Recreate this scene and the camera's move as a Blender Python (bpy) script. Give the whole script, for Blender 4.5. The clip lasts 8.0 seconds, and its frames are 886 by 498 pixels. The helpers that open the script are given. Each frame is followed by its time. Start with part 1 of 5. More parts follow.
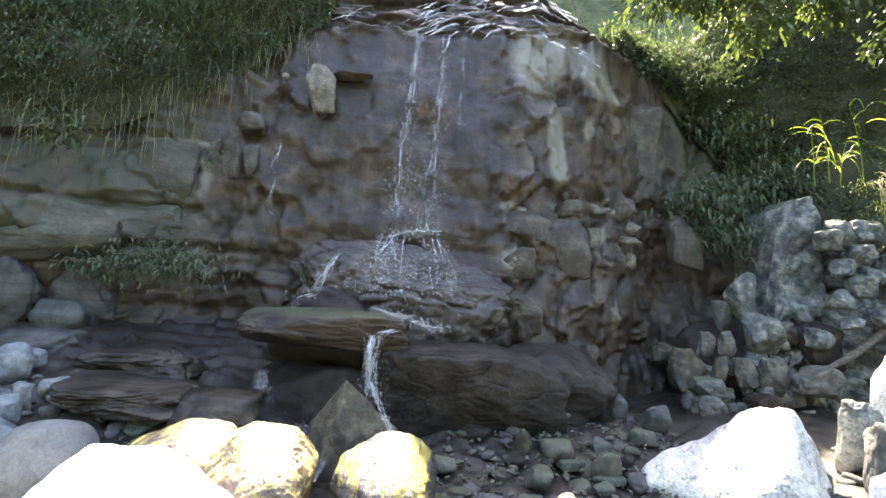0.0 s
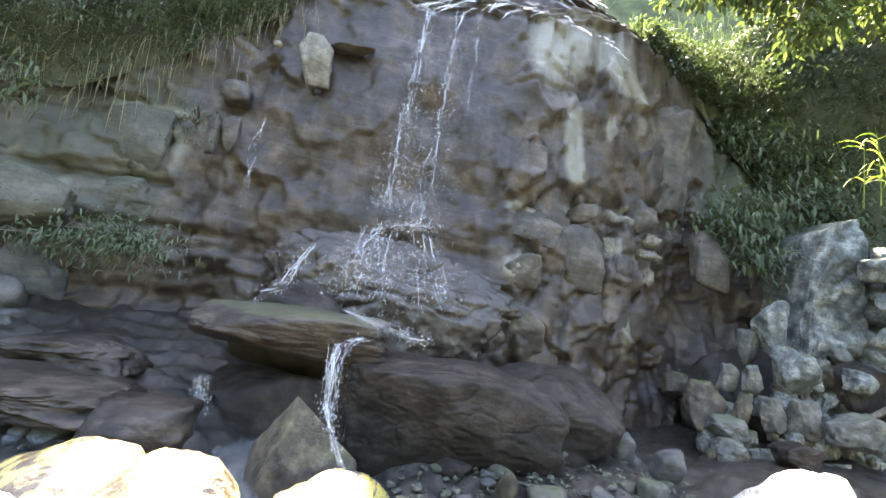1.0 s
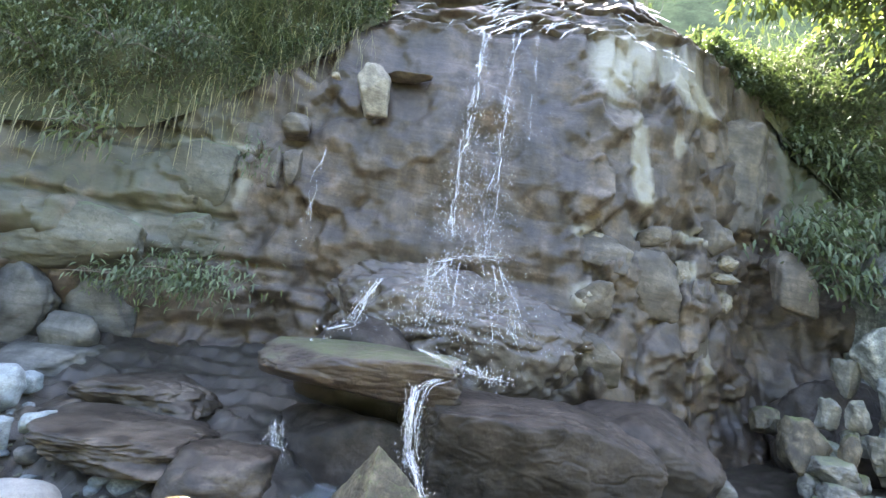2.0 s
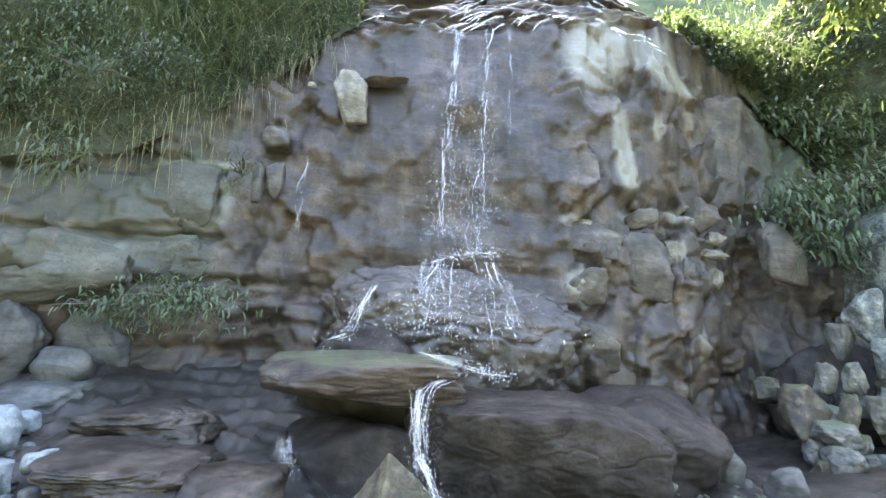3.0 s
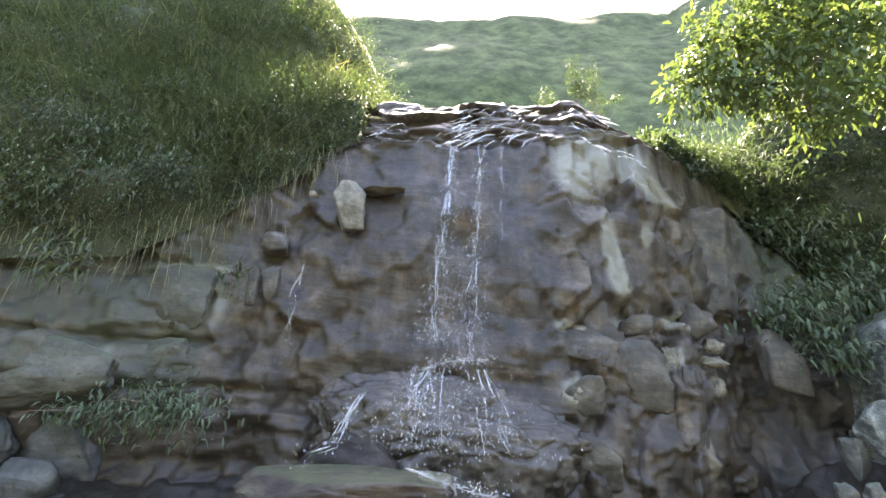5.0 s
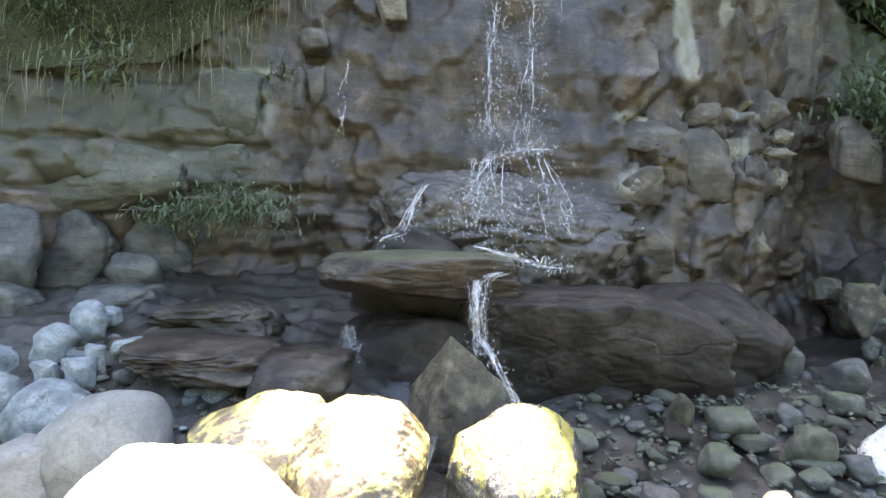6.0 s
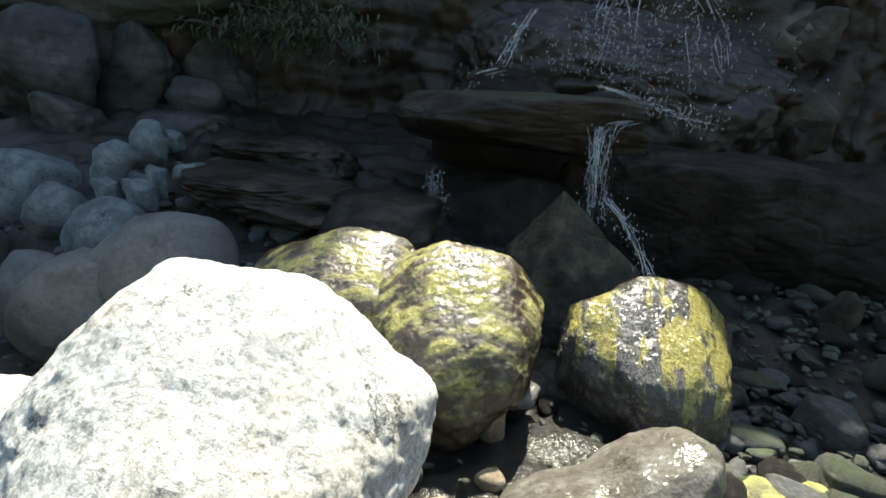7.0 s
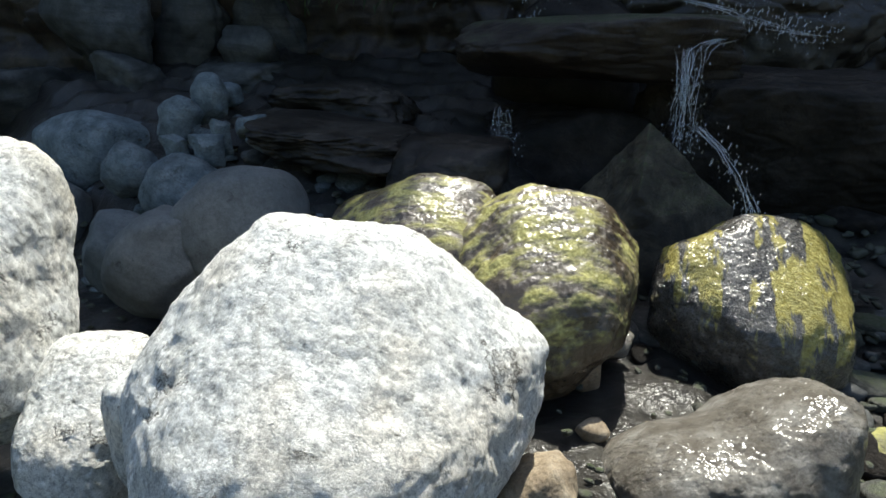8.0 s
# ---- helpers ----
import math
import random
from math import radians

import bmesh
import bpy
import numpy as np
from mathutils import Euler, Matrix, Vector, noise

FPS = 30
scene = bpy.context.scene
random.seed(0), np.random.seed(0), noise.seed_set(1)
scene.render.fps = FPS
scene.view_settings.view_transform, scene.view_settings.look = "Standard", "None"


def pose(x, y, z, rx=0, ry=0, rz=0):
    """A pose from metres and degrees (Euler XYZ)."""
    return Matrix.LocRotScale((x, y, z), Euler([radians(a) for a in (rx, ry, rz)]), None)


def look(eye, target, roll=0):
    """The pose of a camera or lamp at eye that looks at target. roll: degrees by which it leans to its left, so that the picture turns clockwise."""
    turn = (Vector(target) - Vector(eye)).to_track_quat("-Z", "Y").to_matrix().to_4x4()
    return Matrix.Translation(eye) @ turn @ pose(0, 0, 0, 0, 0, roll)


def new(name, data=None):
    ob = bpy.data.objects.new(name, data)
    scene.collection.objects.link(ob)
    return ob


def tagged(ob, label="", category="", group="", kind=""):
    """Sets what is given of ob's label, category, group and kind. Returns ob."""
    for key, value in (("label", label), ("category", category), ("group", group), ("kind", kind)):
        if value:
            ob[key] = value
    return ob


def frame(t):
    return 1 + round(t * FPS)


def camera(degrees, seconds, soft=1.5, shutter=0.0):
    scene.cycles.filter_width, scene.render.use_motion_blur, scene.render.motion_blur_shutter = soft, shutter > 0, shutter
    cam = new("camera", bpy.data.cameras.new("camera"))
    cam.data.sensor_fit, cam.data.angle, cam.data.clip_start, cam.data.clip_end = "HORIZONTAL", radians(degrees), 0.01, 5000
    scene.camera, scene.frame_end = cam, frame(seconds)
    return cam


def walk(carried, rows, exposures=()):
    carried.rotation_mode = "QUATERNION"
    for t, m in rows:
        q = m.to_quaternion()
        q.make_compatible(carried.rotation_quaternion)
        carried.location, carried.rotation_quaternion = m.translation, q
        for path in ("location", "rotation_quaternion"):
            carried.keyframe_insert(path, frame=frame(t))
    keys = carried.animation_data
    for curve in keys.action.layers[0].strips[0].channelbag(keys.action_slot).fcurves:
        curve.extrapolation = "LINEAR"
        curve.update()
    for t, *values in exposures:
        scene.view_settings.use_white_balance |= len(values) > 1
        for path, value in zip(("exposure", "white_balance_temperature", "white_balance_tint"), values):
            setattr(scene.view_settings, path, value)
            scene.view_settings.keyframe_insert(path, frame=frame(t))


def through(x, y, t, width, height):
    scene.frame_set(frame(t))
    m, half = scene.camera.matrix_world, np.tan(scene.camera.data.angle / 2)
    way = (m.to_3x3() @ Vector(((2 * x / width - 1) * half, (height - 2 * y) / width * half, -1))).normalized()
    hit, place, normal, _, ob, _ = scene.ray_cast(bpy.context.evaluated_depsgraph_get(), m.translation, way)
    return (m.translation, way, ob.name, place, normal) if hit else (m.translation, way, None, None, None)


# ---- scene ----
cam = camera(85.0, 8.0)
PATH = [
    (0, (-0.050, 0.362, 1.534), (-0.001, 2.352, 1.729), 2.5),
    (0.5, (0.045, 0.956, 1.550), (-0.007, 2.952, 1.664), 3.9),
    (1, (0.207, 1.273, 1.624), (0.214, 3.264, 1.819), 6.8),
    (1.5, (-0.080, 1.463, 1.676), (-0.181, 3.446, 1.923), 7.7),
    (1.7, (-0.193, 1.516, 1.749), (-0.329, 3.495, 2.005), 7.5),
    (3, (-0.249, 1.515, 1.767), (-0.357, 3.495, 2.024), 0.9),
    (3.5, (-0.136, 1.351, 2.023), (-0.274, 3.302, 2.439), 1.9),
    (4, (-0.021, 1.339, 2.187), (-0.088, 3.172, 2.983), 2),
    (4.2, (0.018, 1.268, 2.176), (-0.004, 3.056, 3.073), 1.2),
    (5.3, (-0.288, 1.622, 1.648), (-0.431, 3.569, 2.085), 1.6),
    (5.5, (-0.390, 1.687, 1.577), (-0.526, 3.666, 1.832), 2.2),
    (6, (-0.460, 1.592, 1.424), (-0.704, 3.577, 1.385), -0.1),
    (6.5, (-0.710, 2.158, 1.022), (-0.896, 4.119, 0.674), 1.7),
    (7, (-0.930, 2.270, 1.027), (-1.407, 4.338, 0.448), 4.4),
    (7.5, (-1.011, 2.291, 1.005), (-1.554, 4.346, 0.128), 3.3),
    (8, (-1.136, 2.329, 0.993), (-1.825, 4.395, 0.109), 0.7),
]
EXPOSURES = [(0, 3.8, 7700, 16), (1, 4.35, 7700, 16), (1.7, 4.7, 7500, 14), (3, 4.8, 7500, 13), (3.5, 5.15, 7400, 17), (4.2, 4.65, 7500, 22), (5.3, 4.15, 8000, 16), (5.5, 4.15, 8200, 16), (6, 4.2, 7900, 13), (6.5, 3.05, 7400, 9), (7, 1.6, 6900, 2), (7.5, 1.15, 6500, 3), (8, 1.1, 6400, 5)]
walk(cam, [(t, look(eye, target, roll)) for t, eye, target, roll in PATH], EXPOSURES)

# ---- world, sun and sky ----
SUN_UP, SUN_AZ = 57.9, -1.0
world = bpy.data.worlds.new("sky")
scene.world = world
world.use_nodes = True
wn = world.node_tree.nodes
sky = wn.new("ShaderNodeTexSky")
sky.sky_type = "NISHITA"
sky.sun_disc = False
sky.sun_elevation = radians(SUN_UP)
sky.sun_rotation = radians(SUN_AZ)
sky.altitude = 600
sky.dust_density = 2.0
wn["Background"].inputs["Strength"].default_value = 0.11
world.node_tree.links.new(sky.outputs["Color"], wn["Background"].inputs["Color"])
sun = new("sun", bpy.data.lights.new("sun", "SUN"))
sun.data.energy = 4.2
sun.data.angle = radians(0.53)
sun.data.color = (1.0, 0.95, 0.86)
toward_sun = Vector((math.sin(radians(SUN_AZ)) * math.cos(radians(SUN_UP)), math.cos(radians(SUN_AZ)) * math.cos(radians(SUN_UP)), math.sin(radians(SUN_UP))))
sun.matrix_world = look(toward_sun * 40, (0, 0, 0))


# ---- noise on arrays ----
def _hash(i, j, k, seed):
    h = (i * 374761393 + j * 668265263 + k * 2147483647 + seed * 974711) & 0xFFFFFFFF
    h = ((h ^ (h >> 13)) * 1274126177) & 0xFFFFFFFF
    h = ((h ^ (h >> 16)) * 2246822519) & 0xFFFFFFFF
    return ((h ^ (h >> 15)) & 0xFFFFFF) / 8388607.5 - 1.0


def vnoise(p, seed=0):
    """Smooth value noise, -1 to 1, at the rows of p."""
    p = np.asarray(p, float)
    i = np.floor(p).astype(np.int64)
    f = p - i
    f = f * f * f * (f * (f * 6 - 15) + 10)
    out = 0
    for a in (0, 1):
        for b in (0, 1):
            for c in (0, 1):
                w = (f[:, 0] if a else 1 - f[:, 0]) * (f[:, 1] if b else 1 - f[:, 1]) * (f[:, 2] if c else 1 - f[:, 2])
                out = out + w * _hash(i[:, 0] + a, i[:, 1] + b, i[:, 2] + c, seed)
    return out


def fbm(p, size, octaves=4, seed=0, gain=0.5):
    """Noise of several scales; size: the largest feature in metres."""
    q = np.asarray(p, float) / size
    amp, total = 1.0, 0
    for n in range(octaves):
        total = total + amp * vnoise(q + 17.3 * n, seed + n)
        q, amp = q * 2.03, amp * gain
    return total


def cells(p, size, seed=0):
    """Blocks: a random value and the distance to the block's edge for the rows of p (two columns)."""
    q = np.asarray(p, float) / np.asarray(size)
    i = np.floor(q).astype(np.int64)
    best = np.full(len(q), 9.0)
    second = np.full(len(q), 9.0)
    value = np.zeros(len(q))
    for a in (-1, 0, 1):
        for b in (-1, 0, 1):
            ci, cj = i[:, 0] + a, i[:, 1] + b
            cx = ci + 0.5 + 0.42 * _hash(ci, cj, ci * 0, seed)
            cz = cj + 0.5 + 0.42 * _hash(ci, cj, ci * 0 + 1, seed)
            d = np.hypot(q[:, 0] - cx, q[:, 1] - cz)
            v = _hash(ci, cj, ci * 0 + 2, seed)
            near = d < best
            second = np.where(near, best, np.minimum(second, d))
            value = np.where(near, v, value)
            best = np.where(near, d, best)
    return value, second - best


def facets(p, size, seed=0):
    """Broken rock: flat faces, each tilted its own way, for the rows of p (two columns)."""
    q = np.asarray(p, float) / np.asarray(size)
    i = np.floor(q).astype(np.int64)
    best, tilt = np.full(len(q), 9.0), np.zeros(len(q))
    for a in (-1, 0, 1):
        for b in (-1, 0, 1):
            ci, cj = i[:, 0] + a, i[:, 1] + b
            dx = q[:, 0] - (ci + 0.5 + 0.45 * _hash(ci, cj, ci * 0, seed))
            dz = q[:, 1] - (cj + 0.5 + 0.45 * _hash(ci, cj, ci * 0 + 1, seed))
            d = np.hypot(dx, dz)
            t = _hash(ci, cj, ci * 0 + 2, seed) * dx + _hash(ci, cj, ci * 0 + 3, seed) * dz + 0.5 * _hash(ci, cj, ci * 0 + 4, seed)
            near = d < best
            tilt, best = np.where(near, t, tilt), np.where(near, d, best)
    return tilt


def smooth(a, b, x):
    t = np.clip((np.asarray(x, float) - a) / (b - a), 0, 1)
    return t * t * (3 - 2 * t)


# ---- the lie of the land ----
CLIFF_X = (-14, -9, -6.5, -5.0, -3.6, -2.2, -0.8, 0.6, 2.0, 3.4, 5.0, 7.0, 10, 14)
CLIFF_Z = (-0.8, 0.6, 1.7, 2.3, 3.3, 4.8, 6.4)
CLIFF_Y = (
    (4.6, 5.6, 6.7, 7.6, 8.2, 8.4, 8.2, 8.2, 8.6, 9.6, 10.2, 9.6, 8.4, 7.0),
    (4.8, 5.9, 7.2, 8.1, 8.6, 8.5, 8.2, 8.2, 8.7, 9.8, 10.7, 10.4, 9.0, 7.4),
    (4.9, 6.0, 7.1, 8.0, 8.6, 8.7, 8.3, 8.3, 8.8, 9.9, 11.0, 10.9, 9.4, 7.8),
    (4.9, 6.0, 6.9, 7.6, 8.4, 8.8, 8.7, 8.7, 8.9, 9.9, 11.0, 11.0, 9.6, 8.0),
    (5.1, 6.2, 7.1, 7.8, 8.4, 8.8, 8.95, 8.95, 9.0, 10.2, 11.1, 11.1, 9.8, 8.3),
    (5.6, 6.9, 7.8, 8.4, 8.7, 8.8, 9.0, 9.05, 9.1, 10.1, 11.2, 11.4, 10.3, 9.0),
    (6.6, 7.9, 8.8, 9.0, 9.1, 9.15, 9.15, 9.15, 9.3, 10.3, 11.6, 12.2, 11.2, 10.0),
)


def cliff_base(x, z):
    """How far back the face stands at x and height z, before its relief."""
    x, z = np.atleast_1d(np.asarray(x, float)), np.atleast_1d(np.asarray(z, float))
    rows = np.array([np.interp(x, CLIFF_X, row) for row in CLIFF_Y])
    k = np.clip(np.searchsorted(CLIFF_Z, z) - 1, 0, len(CLIFF_Z) - 2)
    za, zb = np.take(CLIFF_Z, k), np.take(CLIFF_Z, k + 1)
    t = np.clip((z - za) / (zb - za), 0, 1)
    n = np.arange(len(x))
    return rows[k, n] * (1 - t) + rows[k + 1, n] * t


def ground_z(x, y):
    """The stream bed: low on the right, rising to a shelf of bedrock on the left and to a bank behind the camera."""
    x, y = np.asarray(x, float), np.asarray(y, float)
    z = -0.40 + smooth(-0.9, -2.6, x) * (0.50 * smooth(4.6, 6.1, y) - 0.30 * smooth(5.6, 4.4, y)) + 0.25 * smooth(-3.0, -5.5, x) * smooth(5.1, 6.0, y)
    z = z + 0.3 * smooth(6.2, 8.5, y) * smooth(0.5, -2.5, x) + 0.3 * smooth(2.6, 5.5, x) + 0.25 * smooth(1.5, -1.5, y)
    z = z + 0.34 * smooth(4.8, 6.9, y) * smooth(-0.6, 0.3, x) * smooth(3.6, 2.4, x) + 0.12 * smooth(-0.7, -1.3, x) * smooth(-3.1, -2.5, x) * smooth(4.4, 3.5, y) * smooth(1.0, 2.2, y)
    return z


# ---- materials ----
def material(name):
    m = bpy.data.materials.new(name)
    m.use_nodes = True
    return m, m.node_tree.nodes, m.node_tree.links, m.node_tree.nodes["Principled BSDF"]


def ramp(nodes, links, value, stops):
    r = nodes.new("ShaderNodeValToRGB")
    while len(r.color_ramp.elements) < len(stops):
        r.color_ramp.elements.new(0.5)
    for e, (at, c) in zip(r.color_ramp.elements, stops):
        e.position = at
        e.color = (*c, 1) if len(c) == 3 else c
    links.new(value, r.inputs["Fac"])
    return r.outputs["Color"]


def noise_node(nodes, links, coord, scale, detail=6, rough=0.6, stretch=None, turn=(0, 0, 0)):
    if stretch:
        mp = nodes.new("ShaderNodeMapping")
        mp.vector_type = "TEXTURE"
        mp.inputs["Scale"].default_value = [1 / s for s in stretch]
        mp.inputs["Rotation"].default_value = [radians(a) for a in turn]
        links.new(coord, mp.inputs["Vector"])
        coord = mp.outputs["Vector"]
    n = nodes.new("ShaderNodeTexNoise")
    n.inputs["Scale"].default_value = scale
    n.inputs["Detail"].default_value = detail
    n.inputs["Roughness"].default_value = rough
    links.new(coord, n.inputs["Vector"])
    return n.outputs["Fac"]


def mixed(nodes, links, fac, a, b, mode="MIX"):
    m = nodes.new("ShaderNodeMix")
    m.data_type, m.blend_type = "RGBA", mode
    for sock, v in ((m.inputs[0], fac), (m.inputs[6], a), (m.inputs[7], b)):
        if isinstance(v, (int, float)):
            sock.default_value = v
        elif isinstance(v, tuple):
            sock.default_value = (*v, 1)
        else:
            links.new(v, sock)
    return m.outputs[2]


def calc(nodes, links, op, a, b=0.5):
    m = nodes.new("ShaderNodeMath")
    m.operation = op
    m.use_clamp = op in ("MULTIPLY", "ADD")
    for sock, v in zip(m.inputs, (a, b)):
        if isinstance(v, (int, float)):
            sock.default_value = v
        else:
            links.new(v, sock)
    return m.outputs[0]


def rock_mat(name, dark, mid, light, size=0.35, rough=0.75, bump=0.35, veins=0.0, coat=None, up=None, strata=0.0, attrs=False, gloss=0.0, film=(28, 0.55, 0.2), spec=0.5, fleck=0.0):
    """Stone: broad stains, grain and pits; coat: a growth (two colours, scale, stretch, turn, from, to); up: moss (colour, from, to) on what faces up."""
    m, n, k, bsdf = material(name)
    co = n.new("ShaderNodeTexCoord").outputs["Object"]
    broad = noise_node(n, k, co, 1.0 / size, 8, 0.62)
    col = ramp(n, k, broad, ((0.30, dark), (0.48, mid), (0.68, light)))
    fine = noise_node(n, k, co, 9.0 / size, 8, 0.7)
    col = mixed(n, k, 0.55, col, ramp(n, k, fine, ((0.3, (0.35, 0.35, 0.35)), (0.55, (1, 1, 1)), (0.75, (1.35, 1.32, 1.28)))), "MULTIPLY")
    pits = n.new("ShaderNodeTexVoronoi")
    pits.inputs["Scale"].default_value = 16.0 / size
    k.new(co, pits.inputs["Vector"])
    speck = ramp(n, k, pits.outputs["Distance"], ((0.08, (0.45, 0.45, 0.45)), (0.2, (1, 1, 1))))
    col = mixed(n, k, 0.35, col, speck, "MULTIPLY")
    grain = noise_node(n, k, co, 45.0 / size, 5, 0.75)
    col = mixed(n, k, 0.6, col, ramp(n, k, grain, ((0.32, (0.45, 0.45, 0.44)), (0.5, (1, 1, 1)), (0.7, (1.3, 1.3, 1.28)))), "MULTIPLY")
    height = calc(n, k, "ADD", calc(n, k, "MULTIPLY", broad, 0.3), calc(n, k, "ADD", calc(n, k, "MULTIPLY", fine, 0.5), calc(n, k, "MULTIPLY", grain, 0.22)))
    scar = noise_node(n, k, co, 2.6 / size, 9, 0.72, (1.0, 1.5, 0.7), (20, 10, 35))
    marks = ramp(n, k, scar, ((0.33, (0.25, 0.24, 0.22)), (0.40, (1, 1, 1))))
    col = mixed(n, k, 0.6, col, marks, "MULTIPLY")
    height = calc(n, k, "ADD", calc(n, k, "MULTIPLY", height, 0.75), calc(n, k, "MULTIPLY", ramp(n, k, scar, ((0.30, (0, 0, 0)), (0.42, (1, 1, 1)))), 0.25))
    if fleck:
        flakes = noise_node(n, k, co, 42.0, 8, 0.78, (1.0, 1.0, 0.5), (12, 8, 0))
        col = mixed(n, k, fleck, col, ramp(n, k, flakes, ((0.40, (0.42, 0.43, 0.43)), (0.47, (0.95, 0.95, 0.93)), (0.58, (1.18, 1.18, 1.17)))), "MULTIPLY")
        height = calc(n, k, "ADD", calc(n, k, "MULTIPLY", height, 0.6), calc(n, k, "MULTIPLY", flakes, 0.4))
        warm = noise_node(n, k, co, 3.2, 3, 0.5)
        col = mixed(n, k, fleck, col, ramp(n, k, warm, ((0.5, (1, 1, 1)), (0.66, (1.0, 0.93, 0.84)))), "MULTIPLY")
        split = noise_node(n, k, co, 4.5, 9, 0.68, (1.0, 1.0, 0.55), (30, 20, 0))
        gap = calc(n, k, "ABSOLUTE", calc(n, k, "SUBTRACT", split, 0.5))
        where = ramp(n, k, noise_node(n, k, co, 5.0, 3, 0.5), ((0.50, (1, 1, 1)), (0.60, (0, 0, 0))))
        crack = ramp(n, k, calc(n, k, "ADD", gap, calc(n, k, "MULTIPLY", where, 0.2)), ((0.002, (0.16, 0.15, 0.13)), (0.011, (1, 1, 1))))
        col = mixed(n, k, 0.9, col, crack, "MULTIPLY")
        height = calc(n, k, "ADD", height, calc(n, k, "MULTIPLY", crack, 0.35))
    if strata:
        lines = noise_node(n, k, co, 2.2 / size, 5, 0.6, (0.25, 0.25, 2.6), (8, 6, 0))
        col = mixed(n, k, strata, col, ramp(n, k, lines, ((0.36, (0.3, 0.3, 0.3)), (0.5, (1, 1, 1)), (0.7, (1.3, 1.28, 1.2)))), "MULTIPLY")
        height = calc(n, k, "ADD", calc(n, k, "MULTIPLY", height, 0.5), calc(n, k, "MULTIPLY", lines, 0.5))
    if attrs:
        runs = noise_node(n, k, co, 1.5, 4, 0.55, (2.4, 2.4, 0.22))
        col = mixed(n, k, 0.5, col, ramp(n, k, runs, ((0.34, (0.35, 0.33, 0.32)), (0.5, (1, 1, 1)), (0.7, (1.6, 1.5, 1.35)))), "MULTIPLY")
    if veins:
        v = noise_node(n, k, co, 0.9 / size, 4, 0.55, (1, 1, 3.2), (25, 35, 0))
        line = ramp(n, k, calc(n, k, "ABSOLUTE", calc(n, k, "SUBTRACT", v, 0.5)), ((0.0, (0.32, 0.30, 0.27)), (0.018, (1, 1, 1))))
        col = mixed(n, k, veins, col, line, "MULTIPLY")
    roughness = ramp(n, k, fine, ((0.3, (rough - 0.12,) * 3), (0.7, (min(1, rough + 0.1),) * 3)))
    if coat:
        ca, cb, scale, stretch, turn, lo, hi = coat
        g = noise_node(n, k, co, scale, 7, 0.6, stretch, turn)
        mask = ramp(n, k, g, ((lo, (0, 0, 0)), (hi, (1, 1, 1))))
        nz = n.new("ShaderNodeSeparateXYZ")
        geo_n = n.new("ShaderNodeNewGeometry")
        k.new(geo_n.outputs["Normal"], nz.inputs[0])
        facing = ramp(n, k, nz.outputs["Z"], ((0.12, (0, 0, 0)), (0.4, (1, 1, 1))))
        mask = calc(n, k, "MULTIPLY", mask, facing)
        growth = mixed(n, k, ramp(n, k, noise_node(n, k, co, 60, 5), ((0.35, (0, 0, 0)), (0.65, (1, 1, 1)))), ca, cb)
        col = mixed(n, k, mask, col, growth)
        roughness = mixed(n, k, mask, roughness, (0.85, 0.85, 0.85))
        height = calc(n, k, "ADD", height, calc(n, k, "MULTIPLY", mask, calc(n, k, "MULTIPLY", noise_node(n, k, co, 90, 4), 0.5)))
    if up:
        moss, lo, hi = up
        nz2 = n.new("ShaderNodeSeparateXYZ")
        geo2 = n.new("ShaderNodeNewGeometry")
        k.new(geo2.outputs["Normal"], nz2.inputs[0])
        lump = noise_node(n, k, co, 5, 6, 0.65)
        mask2 = ramp(n, k, calc(n, k, "MULTIPLY", nz2.outputs["Z"], calc(n, k, "ADD", lump, 0.35)), ((lo, (0, 0, 0)), (hi, (1, 1, 1))))
        col = mixed(n, k, mask2, col, mixed(n, k, noise_node(n, k, co, 70, 4), moss, tuple(c * 2.2 for c in moss)))
        roughness = mixed(n, k, mask2, roughness, (0.9, 0.9, 0.9))
    if attrs:
        for layer, colour in (("pale", (0.215, 0.205, 0.168)), ("moss", (0.048, 0.058, 0.032)), ("wet", None)):
            a = n.new("ShaderNodeAttribute")
            a.attribute_name = layer
            edge = calc(n, k, "MULTIPLY", a.outputs["Fac"], calc(n, k, "ADD", noise_node(n, k, co, 2.2, 8, 0.75, (1.6, 1.6, 0.5)), 0.25))
            mk = ramp(n, k, edge, ((0.15, (0, 0, 0)), (0.75, (1, 1, 1))) if layer == "wet" else ((0.28, (0, 0, 0)), (0.6, (1, 1, 1))))
            if colour:
                tint = mixed(n, k, fine, tuple(c * 0.6 for c in colour), tuple(min(0.8, c * 1.4) for c in colour))
                col = mixed(n, k, calc(n, k, "MULTIPLY", mk, 0.85), col, tint)
            else:
                col = mixed(n, k, mk, col, mixed(n, k, 1.0, col, (0.62, 0.57, 0.54), "MULTIPLY"))
                roughness = mixed(n, k, mk, roughness, (0.5, 0.5, 0.5))
    b = n.new("ShaderNodeBump")
    b.inputs["Strength"].default_value = bump
    b.inputs["Distance"].default_value = 0.03
    k.new(height, b.inputs["Height"])
    k.new(b.outputs["Normal"], bsdf.inputs["Normal"])
    k.new(col, bsdf.inputs["Base Color"])
    k.new(roughness, bsdf.inputs["Roughness"])
    bsdf.inputs["Specular IOR Level"].default_value = spec
